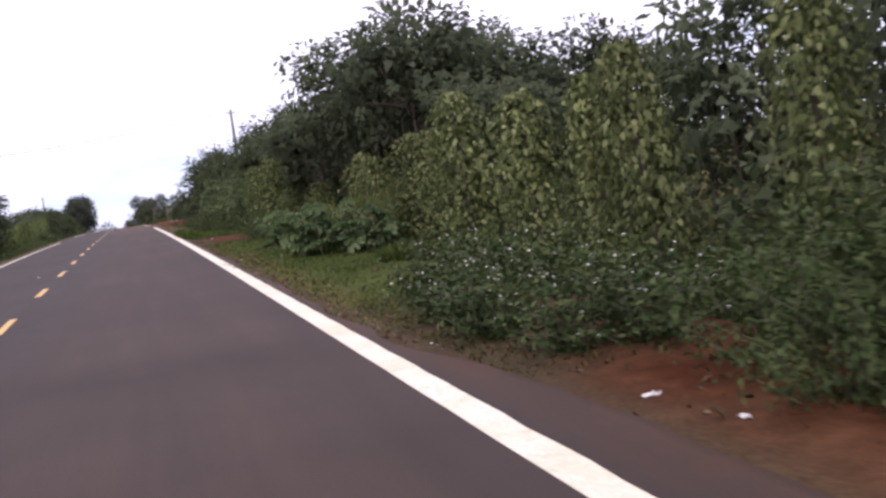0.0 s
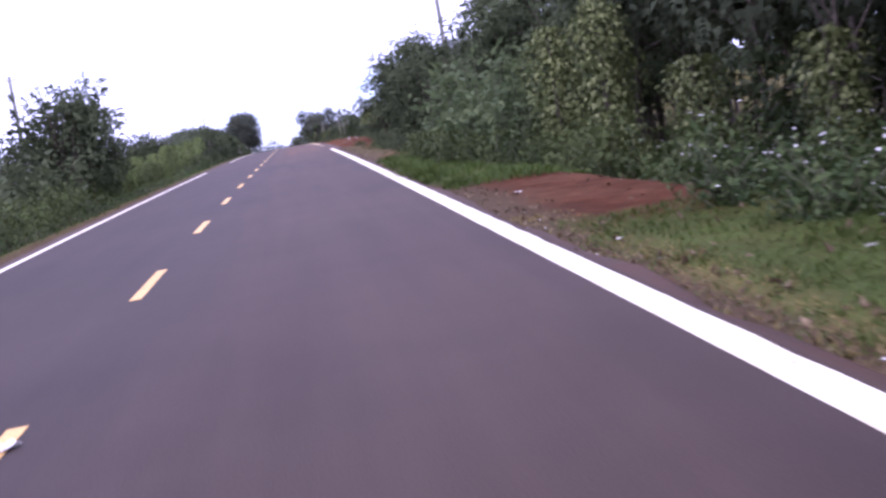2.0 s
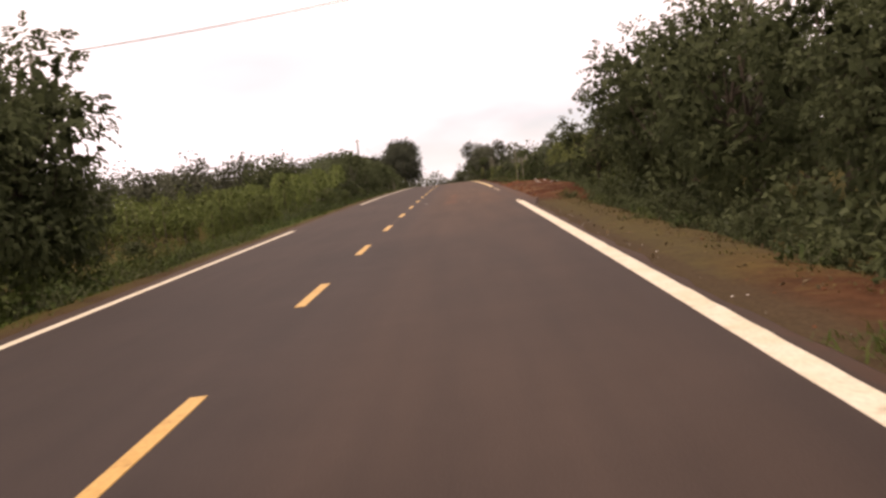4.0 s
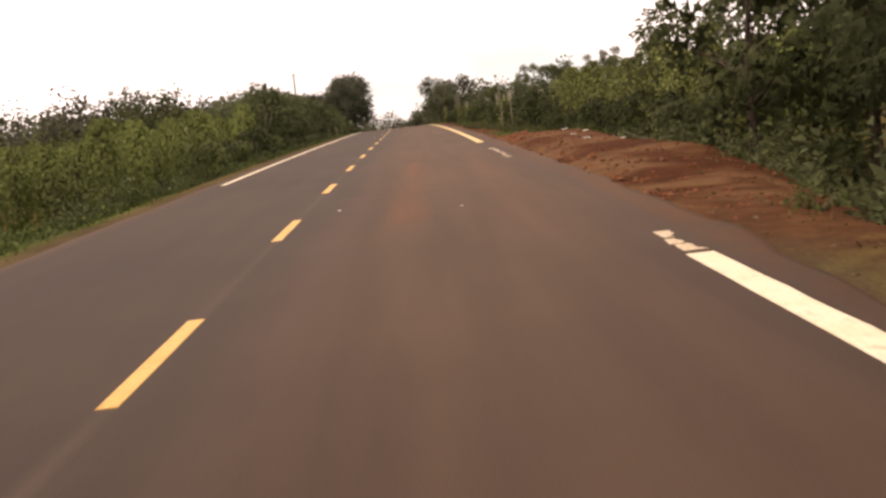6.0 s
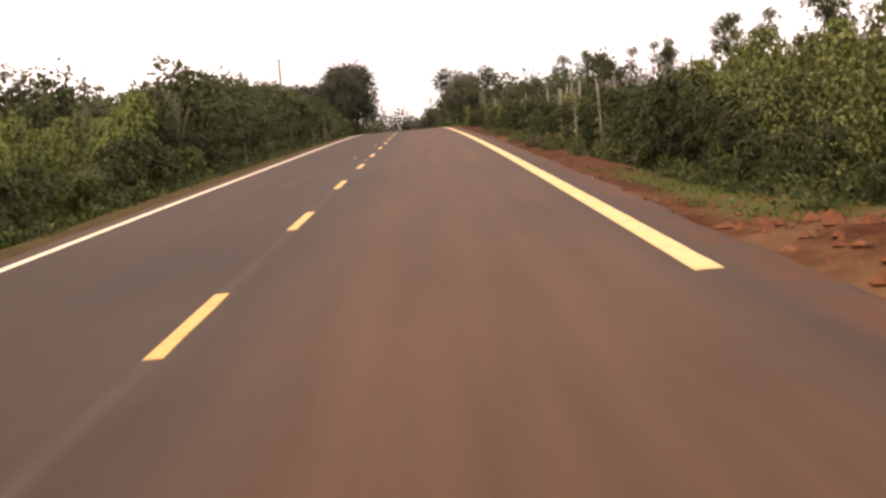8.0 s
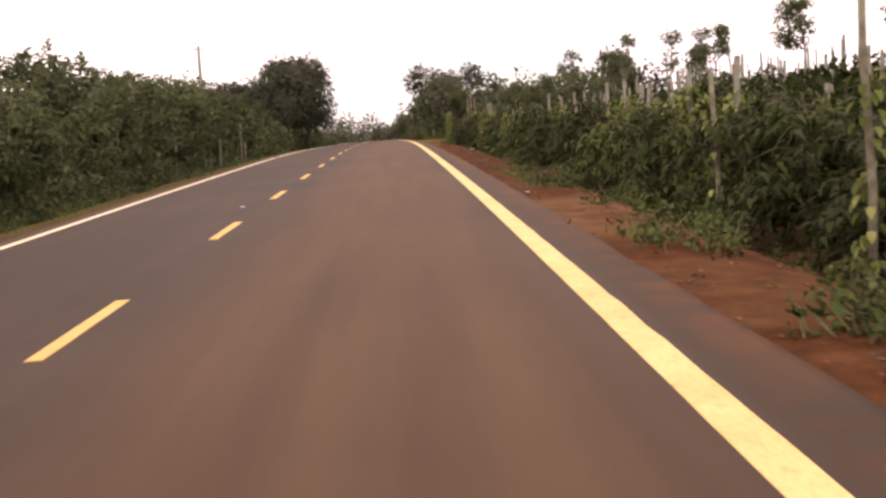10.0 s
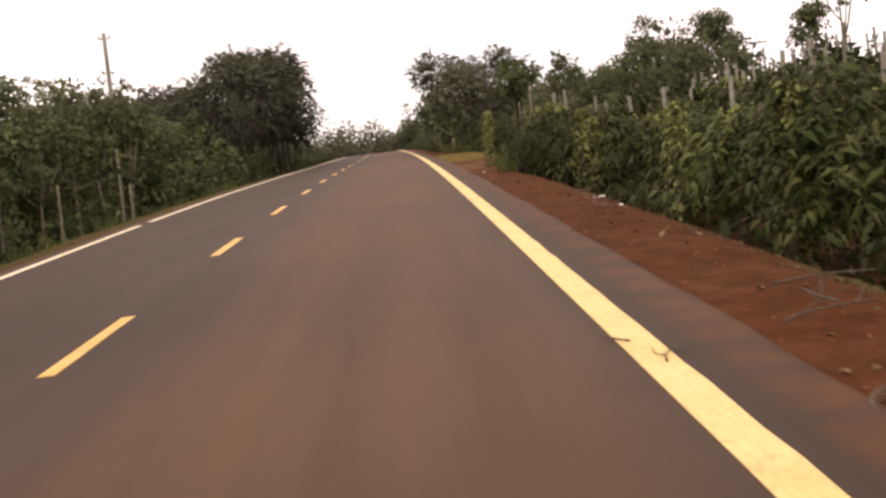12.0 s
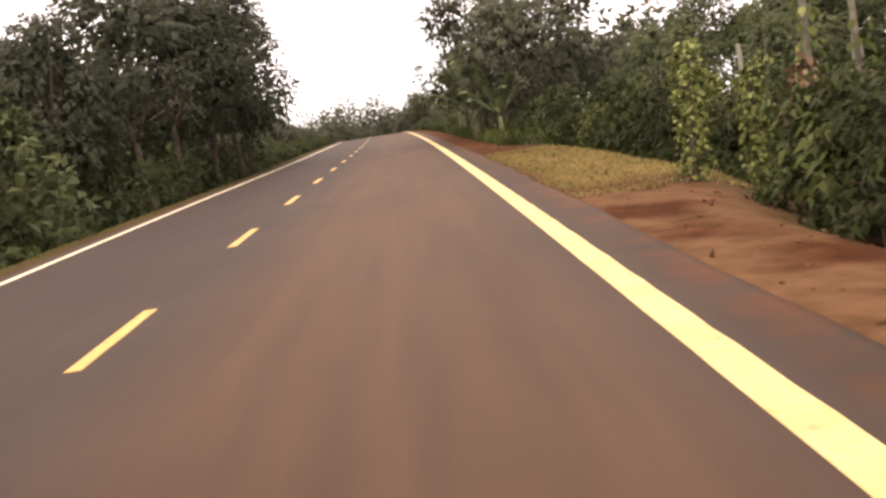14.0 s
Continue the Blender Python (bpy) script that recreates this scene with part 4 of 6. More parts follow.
def banana_plant(seed, h, leaves, label):
    r = np.random.default_rng(seed)
    root = empty("banana_plant")
    z = np.linspace(-0.1, h * 0.42, 6)
    part("stem", mesh_from("stem", *tube(np.stack([0.03 * np.sin(z), 0 * z, z], -1), np.linspace(0.14, 0.07, 6), 9), M_STEM, True), root)
    for j in range(leaves):
        a = j * 2.4 + r.uniform(-0.3, 0.3)
        L = h * r.uniform(0.7, 0.95)
        up = r.uniform(0.9, 1.5)
        n = 12
        t = np.linspace(0, 1, n)
        rr = L * (np.sin(t * 1.25) * 0.85) * (1.3 - 0.45 * up)
        zz = h * 0.40 + L * (1.15 * up * t - 0.85 * t * t)
        rib = np.stack([np.cos(a) * rr, np.sin(a) * rr, zz], -1)
        side = np.array([-np.sin(a), np.cos(a), 0.0])
        w = 0.27 * np.sin(np.clip((t - 0.12) / 0.88, 0, 1) * np.pi) ** 0.6 * h / 3 + 0.01
        V, F = [], []
        for k in range(n - 1):
            for sgn in (-1, 1):
                b = len(V)
                tear = r.uniform(0.82, 1.0)
                dz = -0.35 * w[k] * r.uniform(0.2, 1.6)
                V += [rib[k], rib[k] * 0.04 + rib[k + 1] * 0.96, rib[k + 1] * 0.9 + rib[k] * 0.1 + side * sgn * w[k + 1] * tear + np.array([0, 0, dz]), rib[k] + side * sgn * w[k] * tear + np.array([0, 0, dz])]
                F.append([b, b + 1, b + 2, b + 3])
        part("leaf", mesh_from("leaf", np.array(V), F, M_BANANA), root)
    return tagged(root, label, "banana", "bananas at the bend")


def bare_tree(seed, h, label):
    r = np.random.default_rng(seed)
    root = empty("bare_tree")
    tp = np.array([[0, 0, -0.1], [0.05, 0, h * 0.3], [0.0, 0.08, h * 0.6], [0.1, 0.0, h * 0.9]])
    trunk = part("trunk", mesh_from("trunk", *tube(tp, [0.07, 0.055, 0.035, 0.012], 7), M_PALE_BARK, True), root)
    for j in range(17):
        st = tp[1] + (tp[3] - tp[1]) * r.uniform(0.2, 0.95)
        a = r.uniform(0, 6.28)
        en = st + np.array([np.cos(a), np.sin(a), 0]) * h * r.uniform(0.12, 0.28) + np.array([0, 0, h * r.uniform(0.08, 0.25)])
        b = limb_path(r, st, en, 0.4)
        tw = [(b, np.linspace(0.022, 0.006, 5))]
        for q in range(10):
            s2 = b[r.integers(1, 5)]
            tw.append((limb_path(r, s2, s2 + rnd_dir(r, 1)[0] * np.array([0.5, 0.5, 0.3]) + np.array([0, 0, 0.25]), 0.4), np.linspace(0.008, 0.003, 5)))
        part("limb", mesh_from("limb", *tubes(tw, 4), M_PALE_BARK), trunk)
    return tagged(root, label, "tree")


# prototypes: variants of each kind of plant
LEAFY = "dense dark-green broadleaf tree behind the verge"
TREES = [broadleaf_tree(11, 6.2, 2.3, 0.9, 96, 0.185, M_TREE, M_BARK, LEAFY, per=22, wisps=62),
         broadleaf_tree(12, 5.4, 2.0, 0.6, 84, 0.18, M_TREE, M_BARK, LEAFY, per=22, top=0.6, wisps=56),
         broadleaf_tree(13, 7.2, 2.6, 1.2, 104, 0.19, M_TREE, M_BARK, LEAFY, per=22, top=1.2, wisps=70),
         broadleaf_tree(14, 5.8, 2.4, 0.7, 92, 0.185, M_TREE, M_BARK, "dark broadleaf tree with a ragged crown", per=22, top=0.8, wisps=66)]
# for far trees, with haze already in the leaf colour
HAZED_TREE = [broadleaf_tree(24, 6.2, 2.4, 0.8, 84, 0.27, M_HAZED_LEAF, M_BARK, "broadleaf tree far along the road, leaves greyed by haze", per=11, wisps=44)]
BACK = [broadleaf_tree(15, 6.2, 2.3, 1.0, 84, 0.27, M_WOOD, M_BARK, LEAFY, wisps=44, per=11),
        broadleaf_tree(16, 5.5, 2.1, 0.7, 77, 0.26, M_WOOD, M_BARK, LEAFY, wisps=44, per=11, top=0.6),
        broadleaf_tree(17, 7.0, 2.5, 1.2, 91, 0.28, M_WOOD, M_BARK, "dark broadleaf tree with a ragged crown", wisps=44, per=11, top=1.1)]
YOUNG = [broadleaf_tree(18, 4.0, 1.35, 1.3, 49, 0.2, M_TREE, M_PALE_BARK, "young slender tree with a thin pale trunk", per=15, trunk_r=0.045, wisps=30, top=0.5),
         broadleaf_tree(19, 3.5, 1.2, 1.1, 42, 0.2, M_TREE, M_PALE_BARK, "young slender tree with a thin pale trunk", per=15, trunk_r=0.04, wisps=26, top=0.6)]
FEATHERY = [broadleaf_tree(21, 7.6, 2.6, 1.0, 105, 0.215, M_TREE_BLUE, M_BARK, "tall feathery dark-green tree overhanging the road", per=26, wisps=120, top=1.3),
            broadleaf_tree(22, 7.0, 2.4, 1.1, 98, 0.215, M_TREE_BLUE, M_BARK, "tall feathery dark-green tree overhanging the road", per=26, wisps=110, top=1.1)]
HAZED_FEATHERY = [broadleaf_tree(23, 7.4, 2.6, 1.0, 100, 0.215, M_HAZED_LEAF, M_BARK, "tall feathery tree at the bend, leaves greyed by haze", per=19, wisps=120, top=1.2)]
LANKY = [broadleaf_tree(31, 5.0, 0.55, 3.2, 16, 0.13, M_TREE, M_PALE_BARK, "lanky shade tree with a pruned tuft of leaves", trunk_r=0.055, per=14, wisps=26, name="shade_tree"),
         broadleaf_tree(32, 5.6, 0.75, 3.3, 35, 0.15, M_TREE, M_PALE_BARK, "lanky shade tree with a small crown", trunk_r=0.06, per=16, wisps=34, name="shade_tree"),
         broadleaf_tree(33, 6.2, 1.9, 2.7, 56, 0.19, M_TREE, M_PALE_BARK, "round-crowned shade tree above the plantation", trunk_r=0.09, per=34, wisps=12, name="shade_tree")]
HEDGE_TREE = broadleaf_tree(34, 2.35, 0.5, 1.75, 34, 0.12, M_TREE, M_DARK_BARK, "small round-crowned tree with a dark trunk standing in the hedge", trunk_r=0.05, per=18, wisps=14, name="shade_tree")
FOREST_STEM = [broadleaf_tree(41, 8.0, 2.4, 3.0, 84, 0.21, M_TREE, M_BARK, "tall slim tree with a bare trunk", trunk_r=0.10, top=0.7, per=21, wisps=56),
               broadleaf_tree(42, 7.4, 2.2, 2.7, 77, 0.21, M_TREE, M_BARK, "tall slim tree with a bare trunk", trunk_r=0.09, top=0.7, per=21, wisps=56)]
CANOPY = [broadleaf_tree(43, 6.6, 2.7, 3.5, 80, 0.22, M_WOOD, M_BARK, "slim tree of the dark wood with a high flat crown", trunk_r=0.06, top=0.3, per=22, wisps=50),
          broadleaf_tree(44, 6.2, 2.6, 3.3, 76, 0.22, M_WOOD, M_BARK, "slim tree of the dark wood with a high flat crown", trunk_r=0.055, top=0.3, per=22, wisps=46)]
PL = "pepper vine covering its post with pale green leaves"
PEPPERS = [pepper_vine(51, 2.8, 0.62, 2100, M_PEPPER, PL, leaf=0.084), pepper_vine(52, 2.6, 0.58, 1950, M_PEPPER, PL, leaf=0.082),
           pepper_vine(53, 3.0, 0.60, 2100, M_PEPPER, PL, leaf=0.084), pepper_vine(54, 2.3, 0.54, 1450, M_PEPPER, PL, leaf=0.086)]
PD = "dense pepper vine column in a plantation row"
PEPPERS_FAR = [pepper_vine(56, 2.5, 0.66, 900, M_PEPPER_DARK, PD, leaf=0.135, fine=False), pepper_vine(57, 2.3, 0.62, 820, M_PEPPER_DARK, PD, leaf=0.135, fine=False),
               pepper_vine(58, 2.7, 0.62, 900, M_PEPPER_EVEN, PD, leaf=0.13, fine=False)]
PEPPERS_SLIM = [pepper_vine(55, 2.5, 0.30, 640, M_PEPPER, "slim pepper vine on its post", leaf=0.095), pepper_vine(59, 2.2, 0.27, 560, M_PEPPER, "slim pepper vine on its post", leaf=0.095)]
PB = "young pepper vine on a bare grey concrete post"
PEPPERS_BARE = [pepper_vine(61, 1.9, 0.42, 520, M_PEPPER, PB, 0.16, 0.11, False), pepper_vine(62, 1.75, 0.36, 420, M_PEPPER, PB, 0.30, 0.11, False)]
CB = "glossy dark-green coffee bush with drooping leaves"
COFFEE = [coffee_bush(71, 1.75, 0.95, 820, CB, leaf=0.19), coffee_bush(72, 1.5, 0.9, 760, CB, leaf=0.19), coffee_bush(73, 2.0, 1.0, 860, CB, leaf=0.19),
          coffee_bush(74, 1.6, 0.95, 760, "coffee bush with fresh lighter leaves", M_COFFEE_PALE, leaf=0.195)]
SB = "leafy green wayside shrub"
SHRUBS = [shrub(81, 1.2, 0.85, 660, M_SHRUB, SB, leaf=0.122), shrub(82, 1.7, 1.0, 840, M_SHRUB, SB, leaf=0.132), shrub(83, 0.9, 0.75, 540, M_SHRUB, SB, leaf=0.11)]
SAPLING = shrub(84, 1.8, 1.05, 900, M_SAPLING, "tall soft-green leafy shrub beside the grass", leaf=0.145)
DARK = [shrub(87, 1.6, 1.0, 480, M_TREE, "shaded dark-green shrub under the trees", leaf=0.19), shrub(88, 1.3, 0.9, 420, M_TREE, "shaded dark-green shrub under the trees", leaf=0.18)]
FERNY = [shrub(86, 1.35, 0.9, 1700, M_WEED, "dense dark-green feathery bush", leaf=0.075, slim=0.4)]
WF = "tangled wayside weeds dotted with small white flowers"
WEEDS = [shrub(91, 0.75, 0.6, 760, M_WEED, WF, 0.07, 17, "flowering_weed"), shrub(92, 0.6, 0.55, 700, M_WEED, WF, 0.065, 22, "flowering_weed")]
LOW = [shrub(95, 0.35, 0.42, 200, M_SHRUB, "low green weeds on the verge", 0.065, 0, "verge_weed"), shrub(96, 0.28, 0.36, 190, M_WEED, "low green weeds on the verge", 0.06, 0, "verge_weed")]
BIG = [big_leaf_plant(101, 0.95, 0.75, 7, 12, 0.235, "broad-leaved plant with pale stems and lobed leaves"),
       big_leaf_plant(102, 0.75, 0.6, 6, 10, 0.21, "small broad-leaved plant with lobed leaves on the grass")]
TALLGRASS = [grass_clump(111, 1.35, 0.9, 420, M_CANE, "clump of tall arching cane grass"), grass_clump(112, 0.40, 0.5, 260, M_GRASS, "tuft of fresh green grass", 0.012, "grass_tuft")]
BANANAS = [banana_plant(121, 3.2, 9, "banana plant with torn arching leaves"), banana_plant(122, 2.7, 8, "banana plant with torn arching leaves")]
# ---- planting, along the road ----
R = random.Random(7)


def row(protos, s0, s1, step, l, dl=0.4, size=1.0, tall=1.0, ds=0.3, sink=0.05, lean=3.0):
    s = s0
    while s < s1:
        plant(R.choice(protos), s + R.uniform(-ds, ds), l + R.uniform(-dl, dl), None, size * R.uniform(0.88, 1.12), tall, sink, lean, R)
        s += step * R.uniform(0.85, 1.15)


# right: pepper columns at the start
for s, l, k, q, h in ((-9.2, 7.1, 1, 0.9, 1.25), (-6.3, 7.1, 2, 0.85, 1.2), (-3.5, 7.0, 0, 0.85, 1.26), (-2.2, 7.25, 3, 0.8, 1.5), (-1.1, 7.5, 1, 0.88, 1.18), (0.2, 7.1, 1, 1.06, 1.08), (3.1, 7.0, 0, 1.16, 1.0), (4.9, 7.3, 3, 1.08, 1.06), (6.7, 7.1, 2, 1.14, 0.83), (11.1, 7.3, 3, 0.95, 1.13), (12.9, 7.45, 1, 1.12, 0.92), (20.0, 7.5, 3, 0.9, 0.98), (22.6, 7.0, 3, 0.95, 0.95), (27.1, 7.0, 1, 1.08, 1.12), (29.4, 6.65, 2, 1.02, 0.97), (31.4, 8.3, 0, 0.8, 1.08)):
    plant(PEPPERS[k], s, l, None, q, h, 0.05, 2.0, R)
row(DARK, -12, 10, 2.2, 9.6, 0.4, 1.15)
# the dark wood behind
row(BACK, -24, 4, 3.2, 12.4, 0.7, 0.9)
row(TREES, 4, 17, 3.2, 12.0, 0.8, 0.66)
row(CANOPY, 14, 29, 2.6, 11.6, 0.6, 0.73)
row(CANOPY, 12, 30, 2.8, 14.6, 0.6, 0.74)
row(FOREST_STEM, 28, 44, 3.0, 11.6, 0.8, 0.66)
row(BACK, 16, 44, 3.4, 13.2, 0.8, 0.86)
row(CANOPY, 8, 14, 2.6, 9.8, 0.4, 0.58)
row(CANOPY, 15, 24, 2.5, 9.2, 0.4, 0.86)
row(CANOPY, 24.5, 31, 2.5, 9.4, 0.4, 0.74)
plant(CANOPY[0], 20.1, 7.65, 200, 0.68, 1.0, 0.05, 1, R)
# beside the grass: broad-leaved plants, cane grass, flowering weeds
for s, l, k, q in ((5.0, 5.1, 0, 0.9), (5.7, 4.8, 1, 0.9), (4.2, 5.7, 0, 1.0), (8.7, 4.75, 0, 0.8), (9.3, 5.3, 1, 0.9)):
    plant(BIG[k], s, l, None, q, 1.0, 0.02, 0, R)
for s, l in ((6.9, 5.9), (7.4, 5.6), (8.1, 6.1), (10.2, 6.2)):
    plant(TALLGRASS[0], s, l, None, 1.15, 1.0, 0.02, 0, R)
for s, l in ((-7.6, 4.75), (-7.0, 5.15), (-5.3, 4.2), (-4.7, 4.25), (-6.3, 4.15), (-3.7, 4.45), (-7.4, 4.3), (-6.6, 5.0), (-5.9, 4.4), (-5.0, 5.2), (-4.4, 4.5), (-3.6, 5.2), (-2.8, 4.9), (-6.9, 5.8), (-4.6, 6.0), (-1.5, 5.6), (-0.8, 5.9), (14.2, 5.3), (15.0, 5.7), (15.8, 5.2), (16.6, 5.6), (17.3, 5.1), (18.2, 5.5), (13.2, 5.9)):
    plant(R.choice(WEEDS), s, l, None, R.uniform(0.9, 1.2), 0.72 if s < 0 else 0.9, 0.02, 0, R)
for s, l, k in ((-9.6, 5.6, 1), (-8.8, 6.2, 0), (-10.6, 5.9, 1), (-8.2, 5.5, 2), (12.0, 6.4, 2), (20.5, 6.2, 0), (22.5, 6.6, 1), (11.2, 6.8, 1), (0.6, 6.3, 2), (2.4, 6.2, 2), (17.0, 7.0, 0), (14.6, 7.2, 0), (19.0, 7.2, 1)):
    plant(SHRUBS[k], s, l, None, 0.85, 1.0, 0.03, 0, R)
for s, l, q in ((-9.4, 5.5, 1.0), (-8.5, 6.0, 1.05), (-10.4, 5.6, 1.0), (-7.7, 6.3, 0.9), (-10.0, 4.95, 0.75), (-11.3, 5.4, 1.0), (-6.7, 6.6, 0.8), (-9.6, 4.7, 0.6), (-8.8, 4.95, 0.65)):
    plant(FERNY[0], s, l, None, q, 1.0, 0.03, 0, R)
row(COFFEE, 9.5, 24, 1.5, 8.5, 0.3, 1.15)
for s, l in ((24.3, 3.75), (26.0, 3.6), (27.4, 3.7), (28.8, 3.55), (30.4, 3.7), (32.1, 3.6), (34.0, 3.75), (36.2, 3.8), (28.2, 3.38), (29.6, 3.4), (26.8, 3.4), (31.0, 3.4), (12.6, 4.9), (11.0, 5.2), (2.2, 5.4), (1.0, 5.2)):
    plant(TALLGRASS[1], s, l, None, R.uniform(0.7, 1.1) * (0.55 if l < 3.5 else 1.0), 1.0, 0.02, 0, R)
# bushes and trees, s 24 to 76
for s, l, q in ((31.0, 5.6, 1.2), (32.6, 6.0, 1.6), (34.4, 6.2, 1.6), (35.6, 5.9, 1.25)):
    plant(SAPLING, s, l, None, q, 1.0, 0.03, 0, R)
plant(FERNY[0], 27.0, 5.5, None, 0.7, 1.0, 0.03, 0, R)
row(SHRUBS, 24, 36, 1.4, 6.3, 0.5, 1.0)
row(DARK, 36, 66, 2.8, 6.1, 0.3, 0.62)
row(DARK, 34, 72, 2.2, 7.3, 0.5, 1.05)
row(TREES, 31, 37, 2.8, 8.8, 0.5, 0.76)
row(TREES, 37.5, 52, 2.6, 8.4, 0.4, 0.66)
for s, l, k, q in ((44.0, 8.8, 2, 0.84), (40.6, 9.2, 0, 0.88)):
    plant(TREES[k], s, l, 33 * s, q, 1.0, 0.1, 2, R)
row(TREES, 53, 69, 2.8, 7.6, 0.4, 0.82)
row(TREES, 69, 75, 2.8, 8.4, 0.5, 0.72)
row(BACK, 34, 76, 3.4, 10.8, 0.6, 0.70)
plant(TREES[1], 72.8, 6.9, None, 0.76, 1.0, 0.1, 2, R)
row(LOW, 28, 66, 2.8, 4.85, 0.25, 0.9)
for s, l in ((28.6, 5.0), (30.2, 4.6), (31.6, 4.9), (33.0, 4.6), (34.2, 4.9), (35.2, 4.7), (36.2, 5.1), (39.5, 5.1)):
    plant(SHRUBS[2], s, l, None, 0.9, 0.9, 0.03, 0, R)
# pepper field, s 75 to 104
row(PEPPERS, 76.4, 104, 2.3, 7.6, 0.3, 0.92)
row(COFFEE, 77, 98, 2.0, 6.9, 0.3, 0.78)
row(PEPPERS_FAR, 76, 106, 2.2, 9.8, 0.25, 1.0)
row(LOW, 76, 100, 1.0, 6.3, 0.3, 1.2)
row(SHRUBS, 86, 104, 1.8, 6.6, 0.3, 0.75)
# coffee hedge with young pepper, s 98 to 160
row(COFFEE, 98, 116, 1.2, 7.1, 0.2, 1.02)
row(DARK, 98, 118, 1.9, 8.4, 0.3, 0.95)
row(COFFEE, 116, 128, 1.25, 6.6, 0.25, 1.0)
row(COFFEE, 128, 150, 1.25, 6.45, 0.2, 0.98)
row(COFFEE, 150, 161, 1.25, 6.2, 0.2, 0.98)
row(COFFEE, 98, 162, 1.75, 8.1, 0.3, 1.08)
for l, s0, gap in ((7.3, 118, 3.4), (9.2, 112, 2.6), (11.2, 112, 2.6)):
    row(PEPPERS_BARE, s0, 172, gap, l, 0.25, 1.0, 1.0, 0.5, 0.05, 4.0)


# tall posts of rough wood with vines
def vine_post(s, l, h, lean_s):
    root = empty("fence_post")
    z = np.linspace(-0.2, h, 6)
    r = np.random.default_rng(int(abs(s)))
    part("pole", mesh_from("pole", *tube(np.stack([0.02 * np.sin(2 * z), lean_s * z + 0.02 * np.cos(3 * z), z], -1), np.linspace(0.045, 0.034, 6), 8), M_PALE_BARK, True), root)
    n = 46
    zz = r.uniform(0.2, h * 0.75, n)
    a = r.uniform(0, 6.28, n)
    P = np.stack([0.1 * np.cos(a), lean_s * zz + 0.1 * np.sin(a), zz], -1)
    part("vine", leaf_mesh("vine", P, np.stack([np.cos(a), np.sin(a), -0.9 + 0 * a], -1), np.stack([np.cos(a), np.sin(a), 0.6 + 0 * a], -1), 0.13, 0.09, M_PEPPER, True), root)
    root.matrix_basis = Matrix.Translation(spot(s, l))
    return tagged(root, "grey weathered wooden post with a thin climbing vine", "post", "posts beside the verge")


for s, l, h in ((94.0, -6.5, 2.3), (107.7, 6.2, 2.15), (111.0, 6.0, 2.6), (116.4, 6.3, 2.2)):
    vine_post(s, l, h, -0.03)
# shade trees over the plantation
for s, l, k, q in ((160, 32.7, 2, 1.2), (182, 15.4, 1, 1.1), (178.4, 17.8, 2, 0.92), (186, 20, 2, 0.95), (150, 12.4, 0, 0.95), (140, 11.8, 0, 0.85), (147, 15, 0, 0.95), (155, 18, 0, 1.0), (132, 16, 0, 0.9), (136, 20, 1, 0.85), (128, 24, 1, 0.9), (142, 26, 1, 0.95), (122, 19, 0, 0.9), (165, 22, 1, 1.0), (170, 13, 0, 0.9), (148, 34, 2, 1.0), (135, 38, 2, 1.0), (120, 30, 1, 1.0), (174, 30, 2, 1.0), (190, 28, 2, 1.1), (158, 46, 2, 1.1), (112, 36, 1, 1.0)):
    plant(LANKY[k], s, l, None, q, 1.0, 0.05, 3, R)
# vine-clad columns and tall stems, s 156 to 180
for s, l, k, q, h in ((161.7, 5.2, 0, 0.78, 0.84), (163.2, 6.4, 1, 0.78, 0.9), (157.0, 6.3, 0, 0.95, 0.95), (152.4, 6.1, 1, 0.85, 0.98), (146.3, 5.65, 1, 0.8, 0.95), (145.6, 5.8, 1, 0.72, 1.0), (141.0, 6.1, 0, 0.72, 0.95), (136.4, 6.0, 0, 0.75, 1.0), (167.6, 7.2, 1, 0.9, 0.84), (159.0, 6.4, 1, 0.9, 0.9)):
    plant(PEPPERS_SLIM[k], s, l, None, q, h, 0.05, 2, R)
for s, l, q in ((150.9, 5.0, 0.42), (149.6, 5.15, 0.5), (151.2, 5.6, 0.62), (153.2, 5.6, 0.6), (149.2, 5.75, 0.7), (147.6, 5.8, 0.7), (157.2, 5.5, 0.66), (156.2, 5.8, 0.72), (158.6, 5.9, 0.8), (160.0, 6.2, 0.85)):
    plant(COFFEE[2], s, l, None, q, 1.0, 0.05, 2, R)
row(COFFEE, 154, 180, 1.6, 7.6, 0.6, 0.95)
row(COFFEE, 166, 184, 1.5, 6.7, 0.4, 0.95)
row(FOREST_STEM, 161, 184, 5.4, 10.8, 0.8, 0.48)
row(BACK, 160, 184, 4.0, 9.6, 0.6, 0.44)
row(BACK, 164, 190, 3.8, 14.0, 0.8, 0.62)
for s, l, q in ((171.0, 10.8, 0.52), (177.0, 8.6, 0.62)):
    plant(R.choice(BACK), s, l, None, q, 1.0, 0.05, 2, R)
plant(LANKY[0], 160.9, 7.5, None, 0.8, 1.0, 0.05, 6, R)
for s, l, h in ((161.0, 6.3, 3.0), (161.5, 6.5, 3.3), (160.5, 6.6, 2.9)):
    vine_post(s, l, h, -0.08)
plant(HEDGE_TREE, 150.3, 4.9, 90, 1.0, 1.0, 0.05, 0, R)
plant(pepper_vine(63, 1.9, 0.30, 380, M_DRYLEAF, "withered brown pepper vine on its post", leaf=0.10), 160.4, 6.1, None, 0.85, 1.0, 0.05, 2, R)
